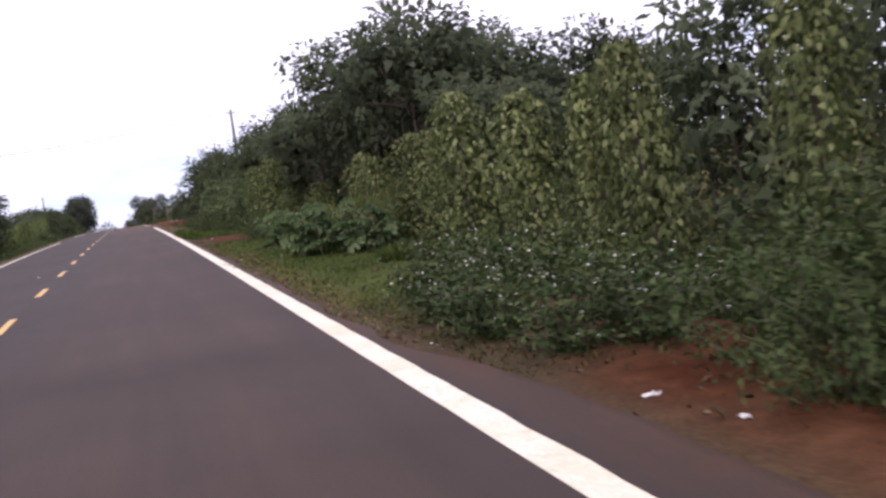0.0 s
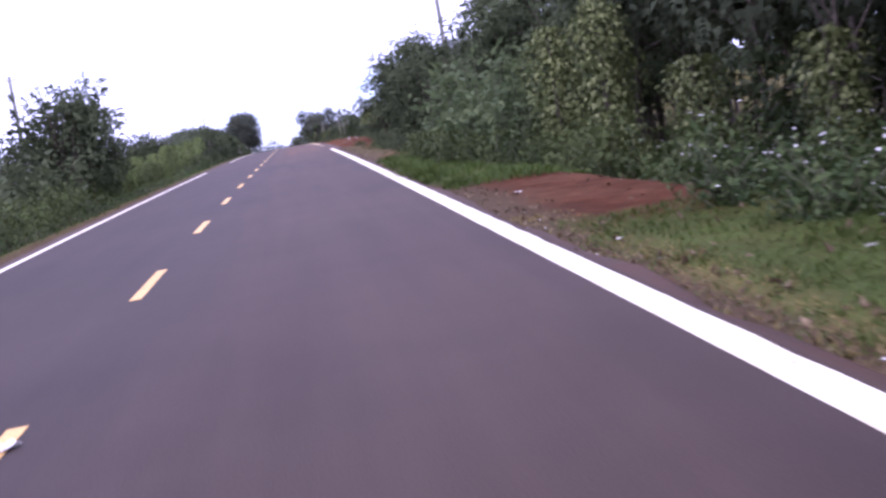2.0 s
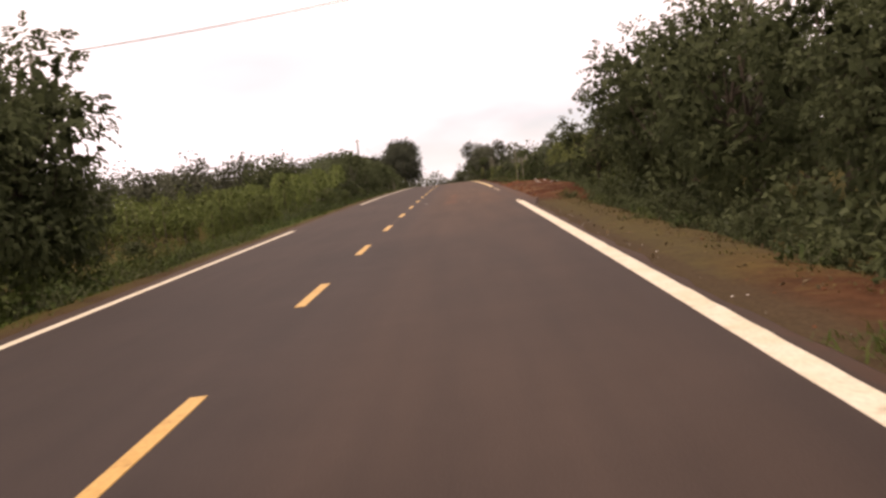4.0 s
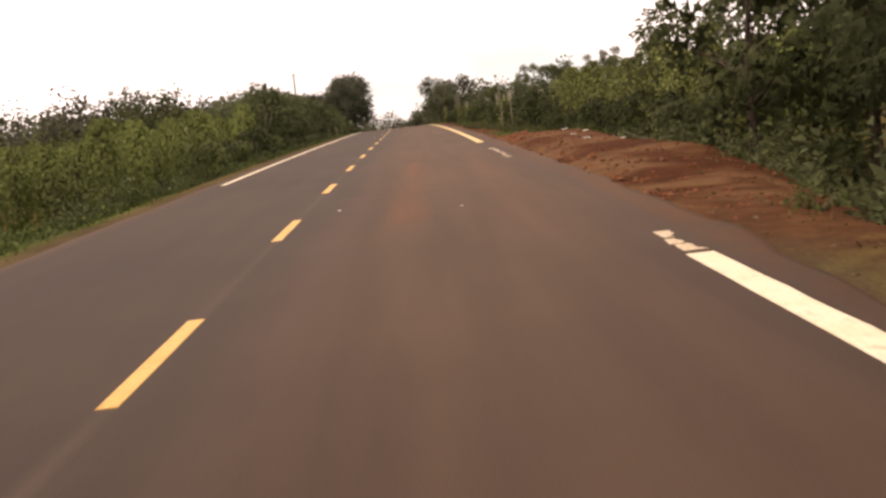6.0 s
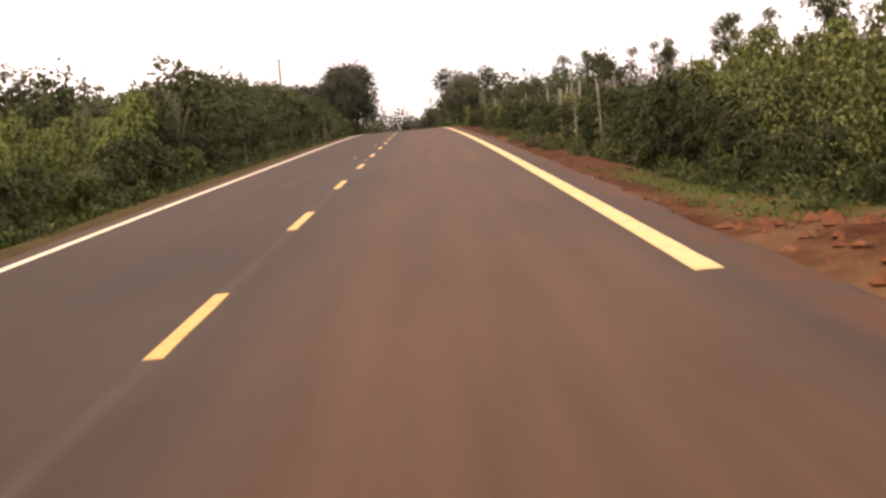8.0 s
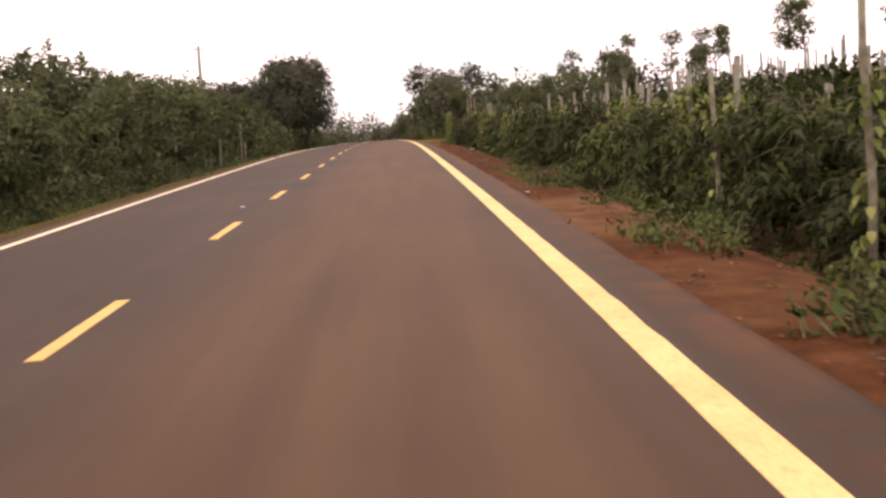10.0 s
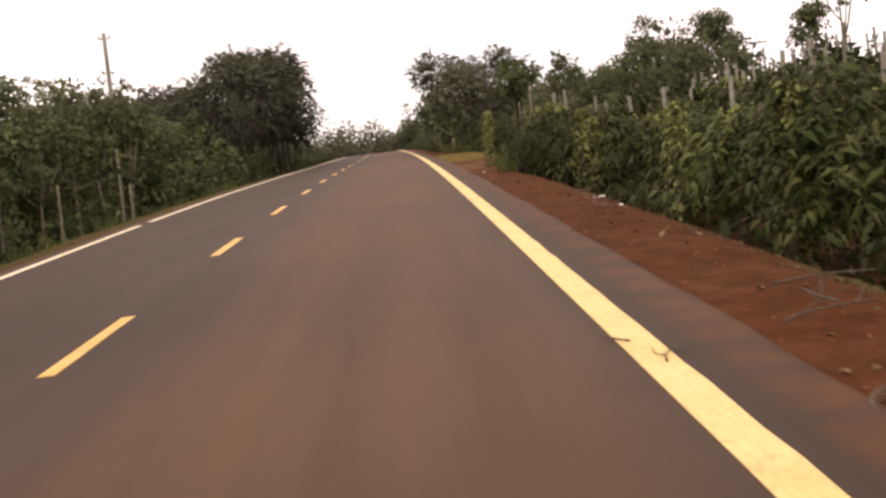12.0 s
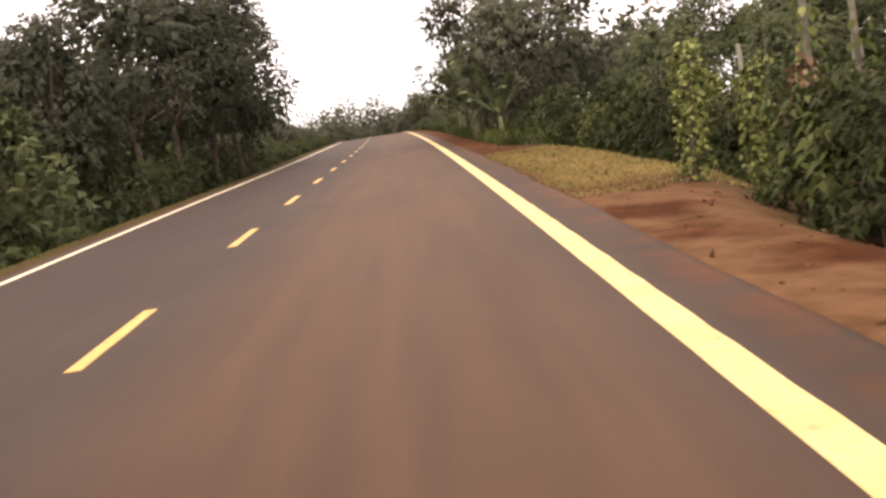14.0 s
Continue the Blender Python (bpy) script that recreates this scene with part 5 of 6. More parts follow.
for s, l, k, q in ((153.4, 4.9, 0, 1.3), (152.6, 5.0, 0, 1.2), (154.2, 5.1, 1, 1.3), (151.8, 5.2, 0, 1.0), (150.6, 4.9, 1, 0.9)):
    plant(LOW[k], s, l, None, q, 1.0, 0.02, 0, R)
# big trees at the bend, bananas
for s, l, q in ((183, 9.6, 0.46), (188.5, 6.4, 0.78), (193.2, 8.2, 0.92), (196, 5.8, 0.86), (190, 12.5, 0.55), (202, 7.2, 0.92)):
    plant(HAZED_FEATHERY[0], s, l, None, q * 1.08, 1.0, 0.05, 2, R)
for s, l, k in ((186.0, 5.4, 1), (190.6, 4.9, 0), (193.4, 5.0, 0), (197.6, 5.3, 1), (195.0, 5.2, 0), (200.0, 5.1, 1), (206.0, 5.2, 0)):
    plant(BANANAS[k], s, l, None, 1.0, 1.0, 0.05, 4, R)
row(SHRUBS, 178, 215, 1.7, 5.9, 0.3, 0.75)
row(SHRUBS[2:], 181, 210, 1.6, 4.9, 0.2, 0.6)
row(HAZED_TREE, 208, 300, 4.2, 7.6, 0.6, 0.46)
row(HAZED_TREE, 206, 280, 5.0, 10.5, 1.2, 0.8)
for s, l, k, q in ((268, 6.2, 2, 0.8), (219, 6.4, 1, 0.66), (226, 6.9, 1, 0.62), (236, 7.2, 1, 0.7)):
    plant(BACK[k], s, l, None, q, 1.0, 0.05, 2, R)

# left: shrubs and small trees at the start
row(SHRUBS, 6, 44, 1.8, -5.0, 0.4, 0.95)
row(DARK, 4, 46, 1.9, -6.5, 0.6, 1.42)
row(LOW, 8, 60, 1.4, -3.9, 0.25, 1.1)
for s, l, k, q in ((36.5, -8.6, 1, 0.60), (38.8, -7.9, 3, 0.58), (41.6, -8.9, 1, 0.68), (44.2, -8.0, 3, 0.62)):
    plant(TREES[k], s, l, 41 * s, q, 1.0, 0.15, 2, R)
row(LANKY, 14, 44, 6.5, -8.6, 1.0, 0.62)
plant(LANKY[1], 40.2, -8.9, None, 0.95, 1.0, 0.05, 0, R)
plant(bare_tree(5, 5.6, "bare grey leafless tree among shrubs"), 41.5, -8.2, None, 1.15, 1.0, 0.05, 0, R)
for s, l, k, q in ((50.6, -6.1, 3, 0.78), (48.4, -6.0, 1, 0.84), (49.4, -6.8, 3, 0.84), (51.8, -6.5, 1, 0.92), (52.4, -6.8, 1, 0.7), (46.0, -9.2, 1, 0.5)):
    plant(TREES[k], s, l, None, q, 1.05, 0.15, 2, R)
row(SHRUBS, 45, 53, 1.2, -5.6, 0.3, 1.1)
row(SHRUBS[2:], 56, 84, 2.6, -8.4, 0.8, 0.7)
row(SHRUBS[2:], 58, 86, 3.0, -11.5, 1.0, 0.8)
row(LOW, 54, 80, 1.1, -5.3, 0.4, 1.1)
row(SHRUBS[2:], 57, 80, 2.2, -6.2, 0.5, 0.7)
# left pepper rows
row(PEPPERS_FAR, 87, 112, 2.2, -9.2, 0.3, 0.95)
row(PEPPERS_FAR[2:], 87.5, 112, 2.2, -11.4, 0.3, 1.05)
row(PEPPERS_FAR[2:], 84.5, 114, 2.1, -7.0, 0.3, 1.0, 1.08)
row(COFFEE, 94, 116, 1.5, -6.0, 0.3, 0.95)
row(DARK, 78, 94, 2.6, -6.0, 0.3, 0.6)
for s, l in ((76.6, -4.2), (77.6, -4.3)):
    plant(WEEDS[0], s, l, None, 0.8, 1.0, 0.02, 0, R)
plant(FERNY[0], 84.3, -4.25, 40, 0.85, 1.0, 0.05, 0, R)
for s, l, k, q in ((79.0, -4.1, 1, 0.7), (81.8, -4.1, 1, 0.6)):
    plant(WEEDS[k], s, l, 70 * s, q, 1.0, 0.02, 0, R)
for s, l, q in ((128.0, -17.2, 0.90), (131.5, -15.0, 0.80), (163.0, -31.5, 0.95), (168.0, -33.8, 1.0), (140.0, -13.6, 0.86)):
    plant(HAZED_TREE[0], s, l, 50 * s, q, 1.0, 0.05, 2, R)
# left hedge and trees, s 112 to 206
row(YOUNG, 113, 176, 3.2, -6.1, 0.4, 0.86)
row(DARK, 112, 168, 1.6, -6.3, 0.4, 1.0)
row(BACK, 114, 140, 2.8, -9.4, 0.6, 0.67)
row(BACK, 140, 168, 2.8, -9.4, 0.6, 0.78)
row(BACK, 164, 180, 2.4, -8.0, 0.5, 0.66)
row(FEATHERY, 179, 201, 3.6, -8.8, 0.6, 0.80)
for s, l, q in ((181, -5.2, 1.02), (187, -5.5, 1.02), (192, -5.1, 1.1), (197, -4.9, 1.1), (202, -5.1, 1.0)):
    plant(R.choice(FEATHERY), s, l, None, q, 1.0, 0.05, 2, R)
plant(FEATHERY[1], 177, -6.5, 130, 0.66, 1.32, 0.05, 2, R)
row(HAZED_TREE, 176, 206, 3.8, -12.2, 0.9, 1.0)
row(DARK, 160, 204, 1.5, -6.0, 0.4, 1.45)
row(HAZED_TREE, 207, 290, 4.4, -7.2, 0.5, 0.5)
row(HAZED_TREE, 208, 290, 5.0, -10.0, 1.6, 0.7)
row(LOW, 80, 170, 2.2, -3.9, 0.2, 0.8)
# weeds on the bare verge of the right side
for s, l, k, q in ((99.6, 5.0, 0, 1.5), (100.6, 4.6, 0, 1.3), (103.6, 4.35, 1, 0.9), (104.3, 4.6, 0, 1.2), (104.9, 4.8, 1, 1.3), (105.6, 4.5, 1, 0.8), (107.2, 4.3, 1, 1.1), (107.9, 4.5, 0, 0.9), (110.6, 4.5, 0, 0.9), (111.4, 4.3, 0, 1.2), (112.0, 5.0, 1, 1.1), (112.9, 5.2, 0, 1.0), (114.0, 5.3, 1, 1.2), (115.2, 4.5, 1, 0.8), (115.9, 5.0, 0, 1.0), (118.6, 4.6, 1, 0.9), (119.3, 4.3, 1, 0.8), (120.4, 4.9, 0, 1.0), (122.0, 4.5, 1, 0.9), (123.4, 5.2, 0, 0.9), (129.0, 4.9, 1, 0.9), (130.6, 5.1, 0, 0.8), (150.2, 4.5, 0, 0.8), (153.0, 4.9, 1, 1.0), (154.0, 4.8, 0, 1.3), (155.2, 5.1, 1, 1.2), (160.4, 5.6, 1, 1.0), (88.0, 4.9, 0, 1.0), (90.0, 5.3, 0, 1.2), (92.4, 4.8, 1, 0.9), (94.6, 5.2, 0, 1.1)):
    plant(LOW[k], s, l, None, q, 1.0, 0.02, 0, R)


# ---- far foliage, past counting ----
def far_foliage(name, items, leaf, per, mat, label, seed, stems=True):
    """Many crowns or bushes far off in one object: items of s, l, height, radius, height at which leaves begin."""
    r = np.random.default_rng(seed)
    P, D, N, L, T, B = [], [], [], [], [], []
    for s, l, h, rad, clear in items:
        c = along(s, l, ground_h(s, l))
        k = 9
        lob = rnd_dir(r, k) * r.uniform(0.3, 0.75, (k, 1)) * np.array([rad, rad, (h - clear) / 2]) + c + np.array([0, 0, (h + clear) / 2])
        n = per
        q = r.integers(0, k, n)
        off = rnd_dir(r, n) * r.uniform(0.3, 1, (n, 1)) ** 0.6 * np.array([rad * 0.55, rad * 0.55, (h - clear) * 0.28])
        P.append(lob[q] + off)
        B.append(unit(off) + unit(P[-1] - c - np.array([0, 0, (h + clear) / 2])) + np.array([0, 0, 0.4]))
        D.append(rnd_dir(r, n) + 0.6 * unit(off))
        N.append(np.array([0, 0, 1.0]) + 0.7 * r.normal(size=(n, 3)))
        L.append(leaf * r.uniform(0.6, 1.4, n))
        if stems:
            T.append((c + np.array([[0, 0, -0.2], [0.05, 0.05, clear * 0.6], [0, 0, h * 0.8]]), np.array([0.10, 0.08, 0.03]) * h / 5))
    P, D, N, L = np.concatenate(P), np.concatenate(D), np.concatenate(N), np.concatenate(L)
    ob = new(name, leaf_mesh(name, P, D, N, L, L * 0.55, mat, swell=np.concatenate(B)))
    tagged(ob, label, "foliage", kind="stuff")
    if stems:
        tagged(part("stem", mesh_from("stem", *tubes(T, 4), M_BARK), ob), kind="stuff")


def belt(s0, s1, gap, l, dl, h, rad, clear=0.3):
    out, s = [], s0
    while s < s1:
        k = R.uniform(0.75, 1.25)
        out.append((s + R.uniform(-0.4, 0.4) * gap, l + R.uniform(-dl, dl), h * k, rad * R.uniform(0.8, 1.25), clear * h))
        s += gap
    return out


far = belt(-24, 0, 4.0, 16.5, 1.0, 6.2, 2.3) + belt(2, 44, 4.0, 16.5, 1.0, 4.8, 2.3) + belt(30, 78, 3.6, 14.0, 1.0, 6.2, 2.3) + belt(114, 178, 3.2, -12.6, 0.8, 4.4, 1.9, 0.1) + belt(178, 208, 3.2, -13.0, 0.8, 5.4, 2.3, 0.05) + belt(178, 206, 2.6, -10.0, 0.4, 2.4, 1.6, 0.02)
far_foliage("wood", far, 0.30, 700, M_TREE, "dark broadleaf wood behind the front row of trees", 201)
far = belt(208, 290, 3.0, 6.0, 0.3, 1.4, 0.9, 0.02) + belt(204, 300, 2.8, -5.7, 0.4, 1.5, 1.0, 0.02) + belt(112, 168, 1.9, -7.6, 0.5, 2.4, 1.4, 0.02) + belt(-20, 34, 2.4, 13.6, 0.5, 2.7, 1.7, 0.02) + belt(8, 30, 2.0, 15.6, 0.3, 3.2, 1.9, 0.02) + belt(62, 86, 4.0, -15.0, 1.2, 1.0, 0.9, 0.02)
far_foliage("far_bushes", far, 0.20, 330, M_TREE, "dark bushes filling the wood's floor", 206, False)
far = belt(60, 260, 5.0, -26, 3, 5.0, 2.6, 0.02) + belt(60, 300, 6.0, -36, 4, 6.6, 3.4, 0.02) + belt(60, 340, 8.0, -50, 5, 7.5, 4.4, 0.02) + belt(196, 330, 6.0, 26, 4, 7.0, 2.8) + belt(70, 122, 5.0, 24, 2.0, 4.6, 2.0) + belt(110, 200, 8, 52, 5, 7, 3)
far_foliage("distant_trees", far, 0.50, 330, M_HAZED_LEAF, "distant line of dark trees beyond the fields", 202)
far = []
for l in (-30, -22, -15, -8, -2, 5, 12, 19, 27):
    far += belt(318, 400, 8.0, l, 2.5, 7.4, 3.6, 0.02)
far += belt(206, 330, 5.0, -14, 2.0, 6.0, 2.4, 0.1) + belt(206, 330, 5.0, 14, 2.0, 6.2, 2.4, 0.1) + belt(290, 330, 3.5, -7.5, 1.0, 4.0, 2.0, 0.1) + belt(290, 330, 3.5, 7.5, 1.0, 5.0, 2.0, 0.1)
far_foliage("distant_trees", far, 0.60, 380, M_HAZED_LEAF, "dark trees closing the road's far bend", 203)
far = []
for l in (-13.6, -15.8, -18.0, -20.2, -22.4, -24.6):
    far += belt(88, 122, 2.3, l, 0.3, 2.6, 0.75, 0.05)
for l in (12.0, 14.2, 16.4, 18.6, 20.8):
    far += belt(76, 122, 2.3, l, 0.3, 2.7, 0.75, 0.05)
far_foliage("pepper_rows", far, 0.22, 190, M_PEPPER_EVEN, "rows of vine-covered pepper posts in a field", 204)
far = []
for l in (10.0, 12.4, 14.6, 17.0, 19.5, 22.0, 25.0):
    far += belt(106, 175, 2.0, l, 0.5, 1.9, 0.95, 0.05)
far_foliage("coffee_rows", far, 0.28, 130, M_COFFEE, "rows of coffee bushes on the rising field", 205)
posts = []
for l in (13.4, 15.6, 17.8, 20.2, 22.6):
    s = 112.0
    while s < 175:
        c = along(s + R.uniform(-0.5, 0.5), l + R.uniform(-0.4, 0.4), ground_h(s, l) - 0.05)
        posts.append((c + np.array([[0, 0, 0], [R.uniform(-0.1, 0.1), R.uniform(-0.1, 0.1), R.uniform(2.3, 2.9)]]), np.array([0.055, 0.045])))
        s += R.uniform(2.2, 3.4)
tagged(new("plantation_posts", mesh_from("plantation_posts", *tubes(posts, 5), M_CONCRETE)), "grey concrete posts standing in rows over the bushes", "posts", kind="stuff")


# ---- poles and wires ----
def utility_pole(s, l, top, arms):
    root = empty("utility_pole")
    g = float(ground_h(s, l))
    h = top - g
    z = np.linspace(-0.3, h, 8)
    part("shaft", mesh_from("shaft", *tube(np.stack([0 * z, 0 * z, z], -1), np.linspace(0.15, 0.085, 8), 12), M_CONCRETE, True), root)
    for q in range(arms):
        zz = h - 0.25 - 0.5 * q
        arm = part("crossarm", mesh_from("crossarm", *tube(np.array([[-0.28, 0, zz], [0.28, 0, zz]]), [0.03, 0.03], 6), M_STEEL), root)
        for x in (-0.24, 0.24):
            part("insulator", mesh_from("insulator", *tube(np.array([[x, 0, zz + 0.03], [x, 0, zz + 0.07], [x, 0, zz + 0.12]]), [0.025, 0.04, 0.02], 8), M_CONCRETE, True), arm)
    root.matrix_basis = Matrix.Translation(spot(s, l))
    tagged(root, "slim weathered concrete utility pole", "pole", "utility poles")
    return along(s, l, top - 0.12)


pole_l0 = utility_pole(69.3, -12.7, 6.63, 1)
pole_r0 = utility_pole(59.2, 9.14, 7.06, 1)
pole_l1 = utility_pole(175.6, -10.25, 7.24, 1)
pole_l2 = utility_pole(262, -8.0, 6.5, 1)


def wire(a, b, sag, dx):
    t = np.linspace(0, 1, 24)[:, None]
    P = a + (b - a) * t + np.array([dx, 0, 0]) - np.array([0, 0, 1.0]) * sag * 4 * t * (1 - t)
    ob = new("power_wire", mesh_from("power_wire", *tube(P, np.full(24, 0.010), 5), M_WIRE))
    tagged(ob, "thin dark power wire strung between poles", "wire", "power wires")


for dx in (-0.24, 0.24):
    wire(pole_l0, pole_r0, 0.35, dx)
    wire(pole_l1, pole_l2, 0.8, dx)


# ---- stakes on the left ----
for s, l, h in ((154.5, -5.1, 2.1), (155.1, -5.0, 1.1), (150.5, -5.5, 1.5), (147.0, -5.6, 1.7), (163.0, -5.6, 1.9), (141.0, -5.6, 1.5), (98.2, -7.5, 2.0)):
    z = np.linspace(-0.15, h, 5)
    root = empty("wooden_stake")
    part("pole", mesh_from("pole", *tube(np.stack([0.02 * z, 0.01 * np.sin(3 * z), z], -1), np.linspace(0.045, 0.032, 5), 6), M_PALE_BARK, True), root)
    root.matrix_basis = Matrix.Translation(spot(s, l))
    tagged(root, "thin pale wooden stake standing at the hedge", "stake", "stakes along the hedge")


# ---- grass, undergrowth, clods, twigs ----
def scatter(count, s0, s1, l0, l1, seed, keep=None):
    r = np.random.default_rng(seed)
    s, l = r.uniform(s0, s1, count), r.uniform(l0, l1, count)
    if keep is not None:
        ok = r.uniform(size=count) < keep(s, l)
        s, l = s[ok], l[ok]
    return r, s, l, along(s, l, ground_h(s, l) - 0.01)


def grass_field(name, count, s0, s1, l0, l1, h, mat, label, seed, keep=None, width=0.012):
    r, s, l, P = scatter(count, s0, s1, l0, l1, seed, keep)
    n = len(s)
    a = r.uniform(0, 6.28, n)
    D = np.stack([np.cos(a) * 0.5, np.sin(a) * 0.5, np.ones(n)], -1) + 0.25 * r.normal(size=(n, 3))
    V, F = blades(P, D, h * r.uniform(0.5, 1.4, n) * (0.75 + 0.35 * wave(s, l, 3.0)), width * r.uniform(0.6, 1.4, n), r, 2, 0.9)
    me = mesh_from(name, V, F, mat, True)
    me.normals_split_custom_set_from_vertices(np.repeat(unit(np.array([0, 0, 1.0]) + 0.22 * r.normal(size=(n, 3))), 6, 0))
    tagged(new(name, me), label, "grass", kind="stuff")


patchy = lambda s, l: np.clip(0.75 + 0.6 * wave(s, l, 2.4), 0, 1)
edge_fade = lambda s, l: smooth(3.36, 3.9, l) * np.clip(0.9 + 0.5 * wave(s, l, 1.8), 0, 1)
grass_field("grass", 42000, -5.2, 18, 3.42, 6.1, 0.12, M_GRASS, "short lush green grass on the verge", 1, edge_fade)
grass_field("grass", 15000, 23.5, 38, 3.38, 5.8, 0.27, M_LONGGRASS, "knee-high fresh green grass by the edge line", 2, edge_fade)
grass_field("grass", 5000, -8.0, -3.0, 3.72, 4.8, 0.10, M_DULLGRASS, "thin dull grass on trodden soil", 11, patchy)
grass_field("dry_grass", 8000, -5, 19, 3.37, 4.1, 0.08, M_DRYGRASS, "yellowed grass along the asphalt edge", 3, patchy)
grass_field("dry_grass", 17000, 161.5, 175.5, 3.85, 5.9, 0.11, M_DRYGRASS, "yellowing grass patch on the verge", 4, patchy)
grass_field("grass", 3500, 118.5, 126.5, 4.1, 5.5, 0.10, M_GRASS, "thin grass on red soil", 5, patchy)
grass_field("grass", 3500, 86.5, 96.5, 4.1, 5.9, 0.12, M_GRASS, "thin grass on red soil", 6, patchy)
grass_field("grass", 3000, 126.5, 134, 4.7, 5.6, 0.07, M_DULLGRASS, "thin dry grass on red soil", 8, lambda s, l: 0.5 * patchy(s, l))
grass_field("dry_grass", 9000, 38, 64, 4.2, 5.9, 0.07, M_DULLGRASS, "thin brownish grass on the verge", 10, lambda s, l: 0.7 * patchy(s, l), 0.016)
grass_field("grass", 12000, 6, 80, -5.2, -3.1, 0.14, M_GRASS, "rough grass on the verge", 7, lambda s, l: smooth(3.05, 3.8, -l) * patchy(s, l), 0.016)
grass_field("grass", 9000, 53, 87, -14, -5.0, 0.22, M_GRASS, "rough green grass on the low ground", 12, patchy, 0.03)
grass_field("grass", 6000, 80, 200, -4.2, -3.15, 0.10, M_GRASS, "sparse grass on the verge", 9, lambda s, l: 0.6 * patchy(s, l), 0.016)


def undergrowth(name, count, s0, s1, l0, l1, h, leaf, mat, label, seed, keep=None):
    r, s, l, P = scatter(count, s0, s1, l0, l1, seed, keep)
    n = len(s)
    P = P + np.stack([0 * s, 0 * s, r.uniform(0.02, 1, n) ** 1.3 * h * np.clip(0.8 + 0.6 * wave(s, l, 2.0), 0.1, 2)], -1)
    D = rnd_dir(r, n) + np.array([0, 0, 0.2])
    N = np.array([0, 0, 1.0]) + 0.5 * r.normal(size=(n, 3))
    L = leaf * r.uniform(0.6, 1.4, n)
    tagged(new(name, leaf_mesh(name, P, D, N, L, L * 0.55, mat)), label, "undergrowth", kind="stuff")


undergrowth("undergrowth", 16000, -16, 30, 5.9, 9.5, 0.55, 0.10, M_WEED, "tangled low undergrowth at the wood's edge", 21)
undergrowth("undergrowth", 14000, 30, 76, 5.6, 9.5, 0.5, 0.11, M_TREE, "dark low undergrowth at the wood's edge", 27)
undergrowth("undergrowth", 16000, 76, 182, 6.1, 9.0, 0.4, 0.11, M_COFFEE, "low leafy undergrowth beneath the hedge", 22)
undergrowth("undergrowth", 15000, 4, 112, -8.5, -4.6, 0.5, 0.12, M_WEED, "low leafy undergrowth beside the road", 23)
undergrowth("undergrowth", 12000, 112, 205, -8.5, -5.2, 0.45, 0.14, M_TREE, "shaded undergrowth beneath the trees", 25)
undergrowth("fallen_leaves", 1500, -6, 24, 3.30, 4.0, 0.02, 0.06, M_DRYLEAF, "dry brown leaves and straw beside the edge line", 26)
undergrowth("fallen_leaves", 2600, -10, 182, 3.55, 6.2, 0.02, 0.07, M_DRYLEAF, "dry brown leaves scattered on the verge", 24)


def pebbles(name, count, s0, s1, l0, l1, size, mat, label, seed, keep=None):
    r, s, l, P = scatter(count, s0, s1, l0, l1, seed, keep)
    n = len(s)
    k = size * r.uniform(0.3, 1.3, n) ** 1.5
    base = np.array([[1, 0, 0], [0, 1, 0], [-1, 0, 0], [0, -1, 0], [0, 0, 0.7], [0, 0, -0.5]], float)
    V = P[:, None] + k[:, None, None] * base[None] * r.uniform(0.6, 1.3, (n, 6, 1)) + np.array([0, 0, 0.01])
    f = np.array([[0, 1, 4], [1, 2, 4], [2, 3, 4], [3, 0, 4], [1, 0, 5], [2, 1, 5], [3, 2, 5], [0, 3, 5]])
    F = (np.arange(n)[:, None, None] * 6 + f[None]).reshape(-1, 3)
    tagged(new(name, mesh_from(name, V.reshape(-1, 3), F, mat)), label, "soil", kind="stuff")


pebbles("soil_clods", 1600, 64, 90, 3.85, 6.2, 0.028, M_CLOD, "loose red clods on the soil bank", 31)
pebbles("soil_clods", 1600, 96, 182, 3.85, 5.4, 0.018, M_CLOD, "small red clods on the bare verge", 32)
pebbles("soil_clods", 90, -10, 62, 3.6, 5.2, 0.02, M_CLOD, "small red clods on the verge", 33)
pebbles("soil_clods", 70, 82.5, 87.5, 3.8, 4.6, 0.085, M_CLOD, "heap of dark red clods beside the line", 35)
pebbles("soil_clods", 130, 66, 84, 3.78, 4.15, 0.048, M_CLOD, "clods broken from the soil bank's edge", 36)
pebbles("soil_crumbs", 5200, -9, 31, LANE_R_OUT - 0.035, LANE_R_OUT + 0.34, 0.017, M_CRUMB, "crumbs of dry soil along the edge line", 37, lambda s, l: np.clip(0.45 + 0.9 * wave(s, l, 4.3), 0, 1) * smooth(LANE_R_OUT - 0.05, LANE_R_OUT + 0.06, l))
pebbles("grit", 500, -14, 182, 3.4, 3.8, 0.012, M_LITTER, "pale grit along the asphalt edge", 34)


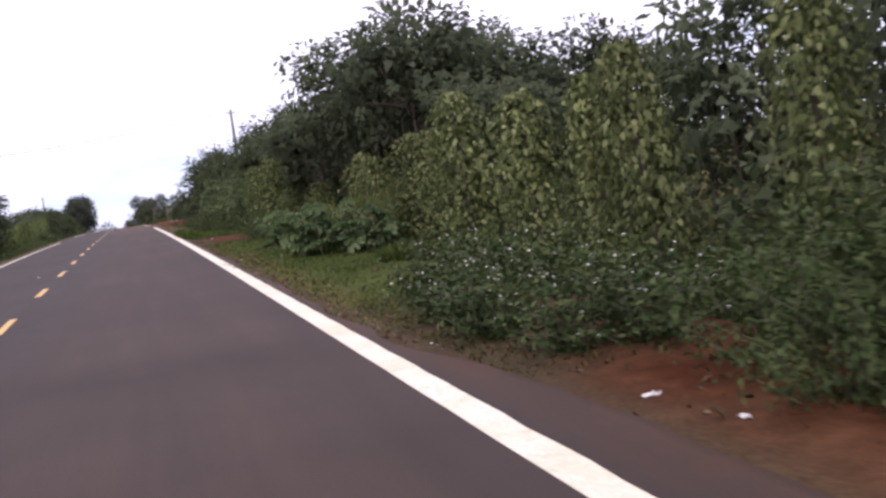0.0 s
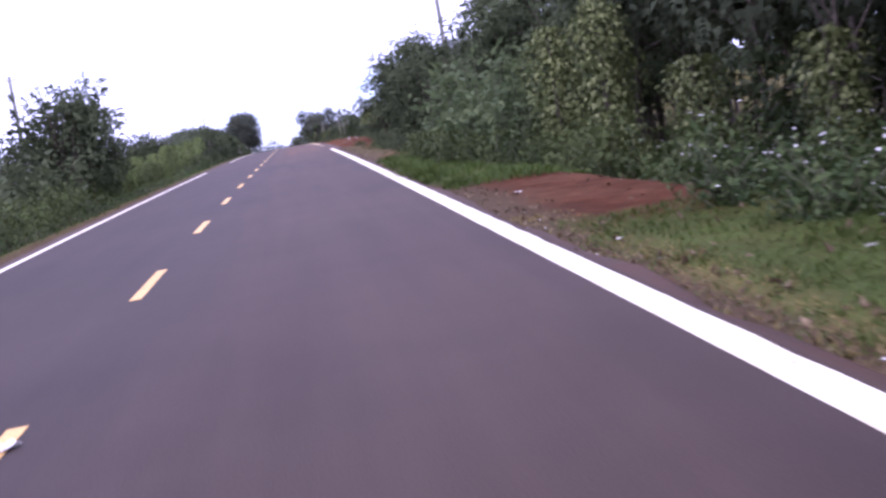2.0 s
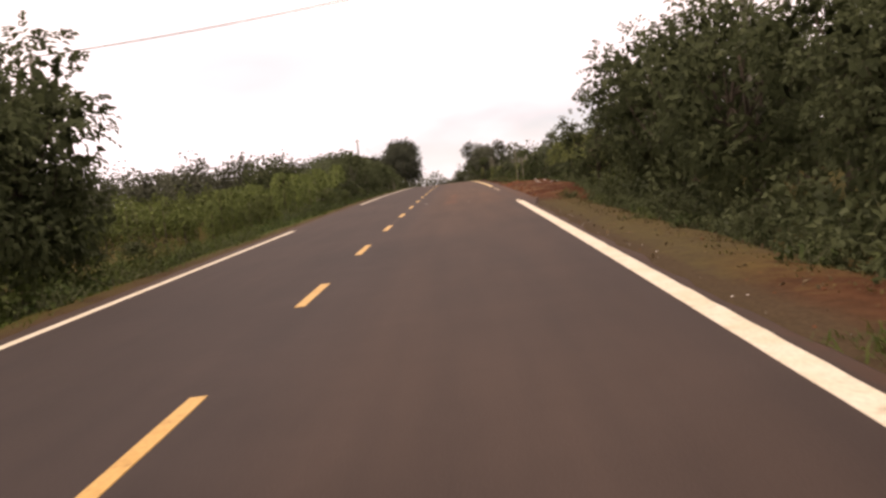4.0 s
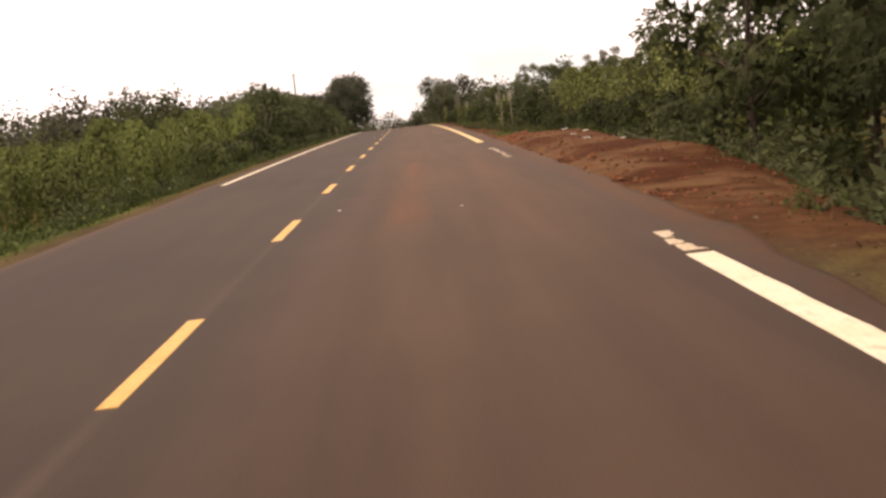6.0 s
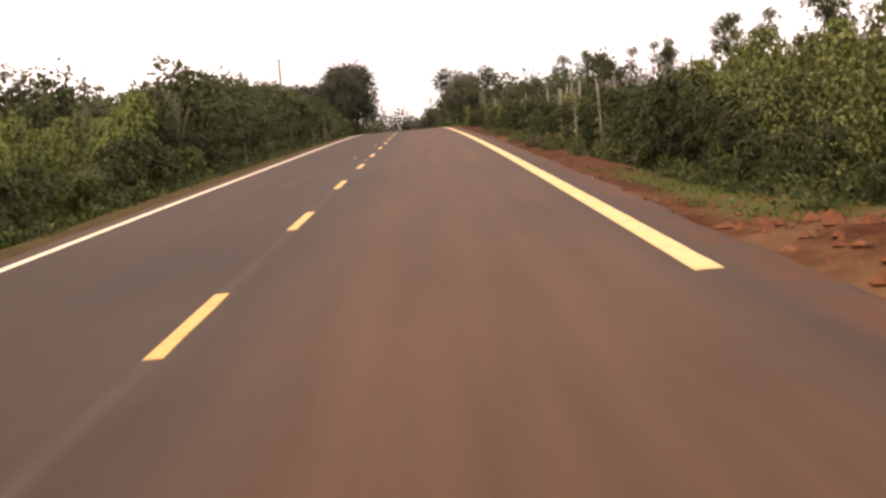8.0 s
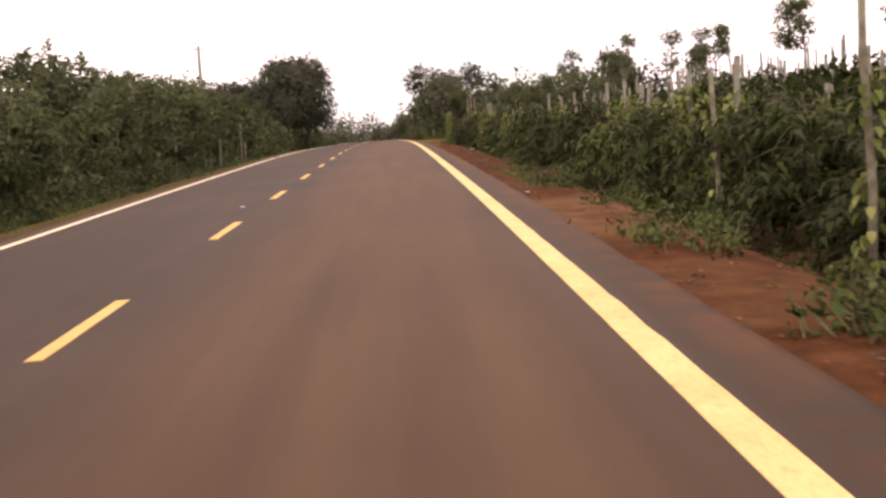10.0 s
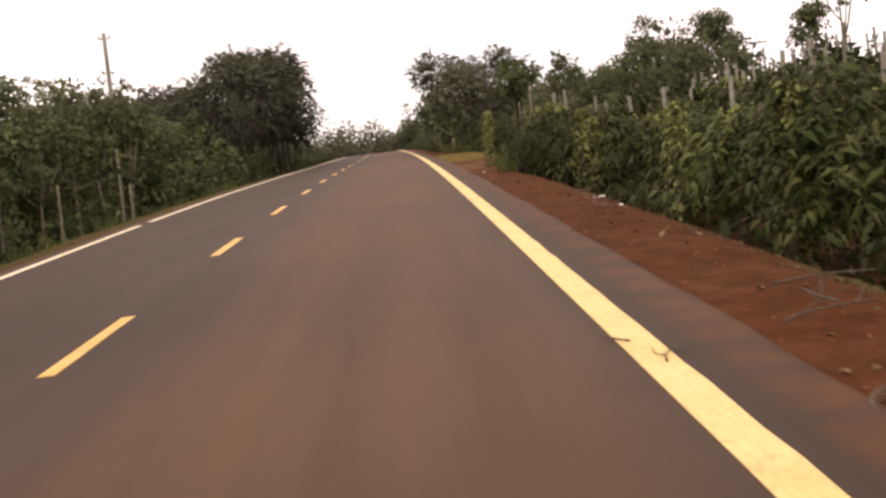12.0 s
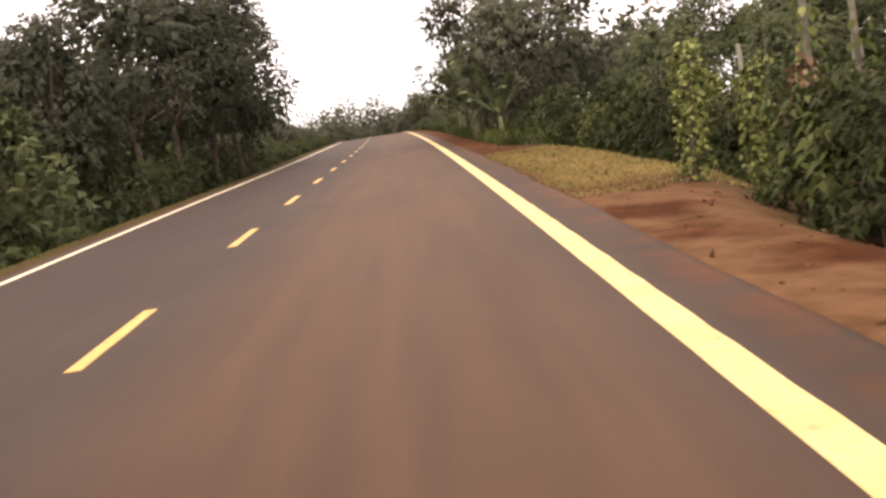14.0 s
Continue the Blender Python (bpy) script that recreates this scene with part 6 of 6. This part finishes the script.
def twig(s, l, length, yaw, on_road=False, label="broken brown branch lying on the verge", rad=0.009, arms=3, bark=M_BARK):
    r = np.random.default_rng(int(abs(s) * 10))
    root = empty("fallen_branch")
    z = np.linspace(0, 1, 6)
    main = np.stack([length * z, 0.08 * length * np.sin(4 * z), 0.03 + 0.16 * length * z * (1 - 0.4 * z)], -1)
    part("bough", mesh_from("bough", *tube(main, np.linspace(rad, rad * 0.5, 6), 6), bark, True), root)
    for j in range(arms):
        st = main[r.integers(1, 5)]
        part("twig", mesh_from("twig", *tube(limb_path(r, st, st + np.array([r.uniform(-0.1, 0.35), r.choice([-1, 1]) * r.uniform(0.15, 0.35), r.uniform(-0.02, 0.25)]) * length, 0.3), np.linspace(rad * 0.6, rad * 0.25, 5), 5), bark), root)
    root.matrix_basis = Matrix.Translation(Vector(along(s, l, -0.02).tolist()) if on_road else spot(s, l)) @ Euler((0, 0, radians(yaw))).to_matrix().to_4x4()
    tagged(root, label, "branch", "fallen branches")


for s, l, length, yaw in ((74.6, 5.7, 1.1, 100), (73.4, 5.5, 0.7, 30)):
    twig(s, l, length, yaw, label="broken pale branch lying on the soil bank", bark=M_PALE_BARK)
for s, l, length, yaw in ((131.9, 4.25, 0.6, -35), (131.3, 4.4, 0.4, 100), (131.0, 4.0, 0.5, 10), (126.4, 4.5, 0.6, 70), (127.2, 4.3, 0.4, 150), (125.9, 4.8, 0.5, 20), (128.6, 4.7, 0.5, 60), (124.6, 4.2, 0.35, 110), (119.2, 5.2, 0.6, 40), (129.4, 3.75, 0.3, 60), (137.8, 4.5, 0.8, 100), (111.0, 4.4, 0.6, 80), (8.5, 3.9, 0.35, 10), (3.6, 3.6, 0.3, 140), (125.5, 3.5, 0.25, 50), (139.8, 4.7, 0.7, 100), (140.6, 4.5, 0.3, 20)):
    twig(s, l, length, yaw)
for s, l, length, yaw in ((5.2, 3.27, 0.22, 40), (5.9, 3.30, 0.28, 100), (7.6, 3.34, 0.18, 20), (130.4, 3.26, 0.25, 70), (130.9, 3.2, 0.2, 130), (128.4, 3.3, 0.12, 10)):
    twig(s, l, length, yaw, True, rad=0.006, arms=2)


def brush_heap(s, l, wide, high, seed, green=0.25):
    """A low heap of cut twigs with withered leaves."""
    r = np.random.default_rng(seed)
    root = empty("brush_heap")
    n = 44
    a, q = r.uniform(0, 6.28, n), r.uniform(0, 1, n) ** 0.6
    sticks = []
    for j in range(n):
        c = np.array([np.cos(a[j]) * q[j] * wide, np.sin(a[j]) * q[j] * wide * 0.6, 0.02 + high * (1 - q[j]) * r.uniform(0.2, 1)])
        d = unit(np.append(r.normal(size=2), 0.25 * r.normal())) * r.uniform(0.15, 0.4)
        sticks.append((limb_path(r, c - d, c + d, 0.2), np.linspace(0.007, 0.003, 5)))
    tagged(part("twig", mesh_from("twig", *tubes(sticks, 4), M_BARK), root), kind="stuff")
    for name, m, mat in (("withered_leaf", 420, M_DRYLEAF), ("green_leaf", int(420 * green), M_SHRUB)):
        a, q = r.uniform(0, 6.28, m), r.uniform(0, 1, m) ** 0.6
        P = np.stack([np.cos(a) * q * wide, np.sin(a) * q * wide * 0.6, 0.02 + high * (1 - 0.8 * q) * r.uniform(0.1, 1, m)], -1)
        L = 0.10 * r.uniform(0.6, 1.4, m)
        tagged(part(name, leaf_mesh(name, P, rnd_dir(r, m), np.array([0, 0, 1.0]) + 0.6 * r.normal(size=(m, 3)), L, L * 0.5, mat), root), kind="stuff")
    root.matrix_basis = Matrix.Translation(spot(s, l)) @ Euler((0, 0, radians(r.uniform(60, 120)))).to_matrix().to_4x4()
    tagged(root, "low heap of cut twigs with withered brown leaves", "brush", "brush heaps on the verge")


for s, l, wide, high, seed in ((107.2, 4.75, 0.7, 0.32, 5), (106.2, 4.4, 0.5, 0.18, 6), (120.4, 4.6, 0.5, 0.14, 7)):
    brush_heap(s, l, wide, high, seed)


def litter(s, l, size, yaw):
    r = np.random.default_rng(int(abs(s) * 7 + 3))
    u = np.linspace(0, 1, 5)
    X, Y = np.meshgrid(u - 0.5, u - 0.5, indexing="ij")
    Z = 0.12 * np.sin(7 * X + yaw) * np.cos(5 * Y) + 0.05 * r.normal(size=X.shape)
    top = np.stack([X, Y * 0.6, Z + 0.18], -1).reshape(-1, 3) * size
    idx = np.arange(25).reshape(5, 5)
    F = np.stack([idx[:-1, :-1], idx[1:, :-1], idx[1:, 1:], idx[:-1, 1:]], -1).reshape(-1, 4)
    V = np.concatenate([top, top - np.array([0, 0, 0.02 * size + 0.002])])
    ring = idx[0].tolist() + idx[1:, -1].tolist() + idx[-1, -2::-1].tolist() + idx[-2:0:-1, 0].tolist()
    FF = F.tolist() + (F[:, ::-1] + 25).tolist() + [[a, a + 25, b + 25, b] for a, b in zip(ring, ring[1:] + ring[:1])]
    ob = new("litter", mesh_from("litter", V, FF, M_LITTER))
    g = float(ground_h(s, l)) if l > 3.75 or l < -2.95 else 0.0
    ob.matrix_basis = Matrix.Translation(Vector(along(s, l, g - 0.02 * size).tolist())) @ Euler((0, 0, radians(yaw))).to_matrix().to_4x4()
    tagged(ob, "crumpled scrap of pale litter on the roadside", "litter", "litter scraps")


for s, l, q, a in ((-8.9, 4.1, 0.09, 20), (-9.6, 4.2, 0.07, 80), (7.2, 3.62, 0.05, 5), (16.2, 3.75, 0.05, 40), (14.4, 4.7, 0.06, 15), (12.9, -0.5, 0.06, 30), (13.6, 0.05, 0.12, 60), (21.5, 4.1, 0.08, 0), (78.0, 5.0, 0.16, 30), (80.5, 5.1, 0.14, 50), (81.2, 5.5, 0.12, 10), (79.0, 5.8, 0.2, 80), (82.6, 5.2, 0.14, 120), (75.5, 5.3, 0.12, 33), (68.6, 0.45, 0.04, 10), (67.4, 1.9, 0.04, 70), (106.0, -0.05, 0.05, 40), (108.2, -0.45, 0.05, 10), (118.6, -0.3, 0.07, 5), (140.2, 4.8, 0.16, 50), (139.3, 4.9, 0.08, 90), (150.6, 4.1, 0.06, 20), (161.8, 5.1, 0.08, 20), (117.9, 3.95, 0.06, 20)):
    litter(s, l, q, a)
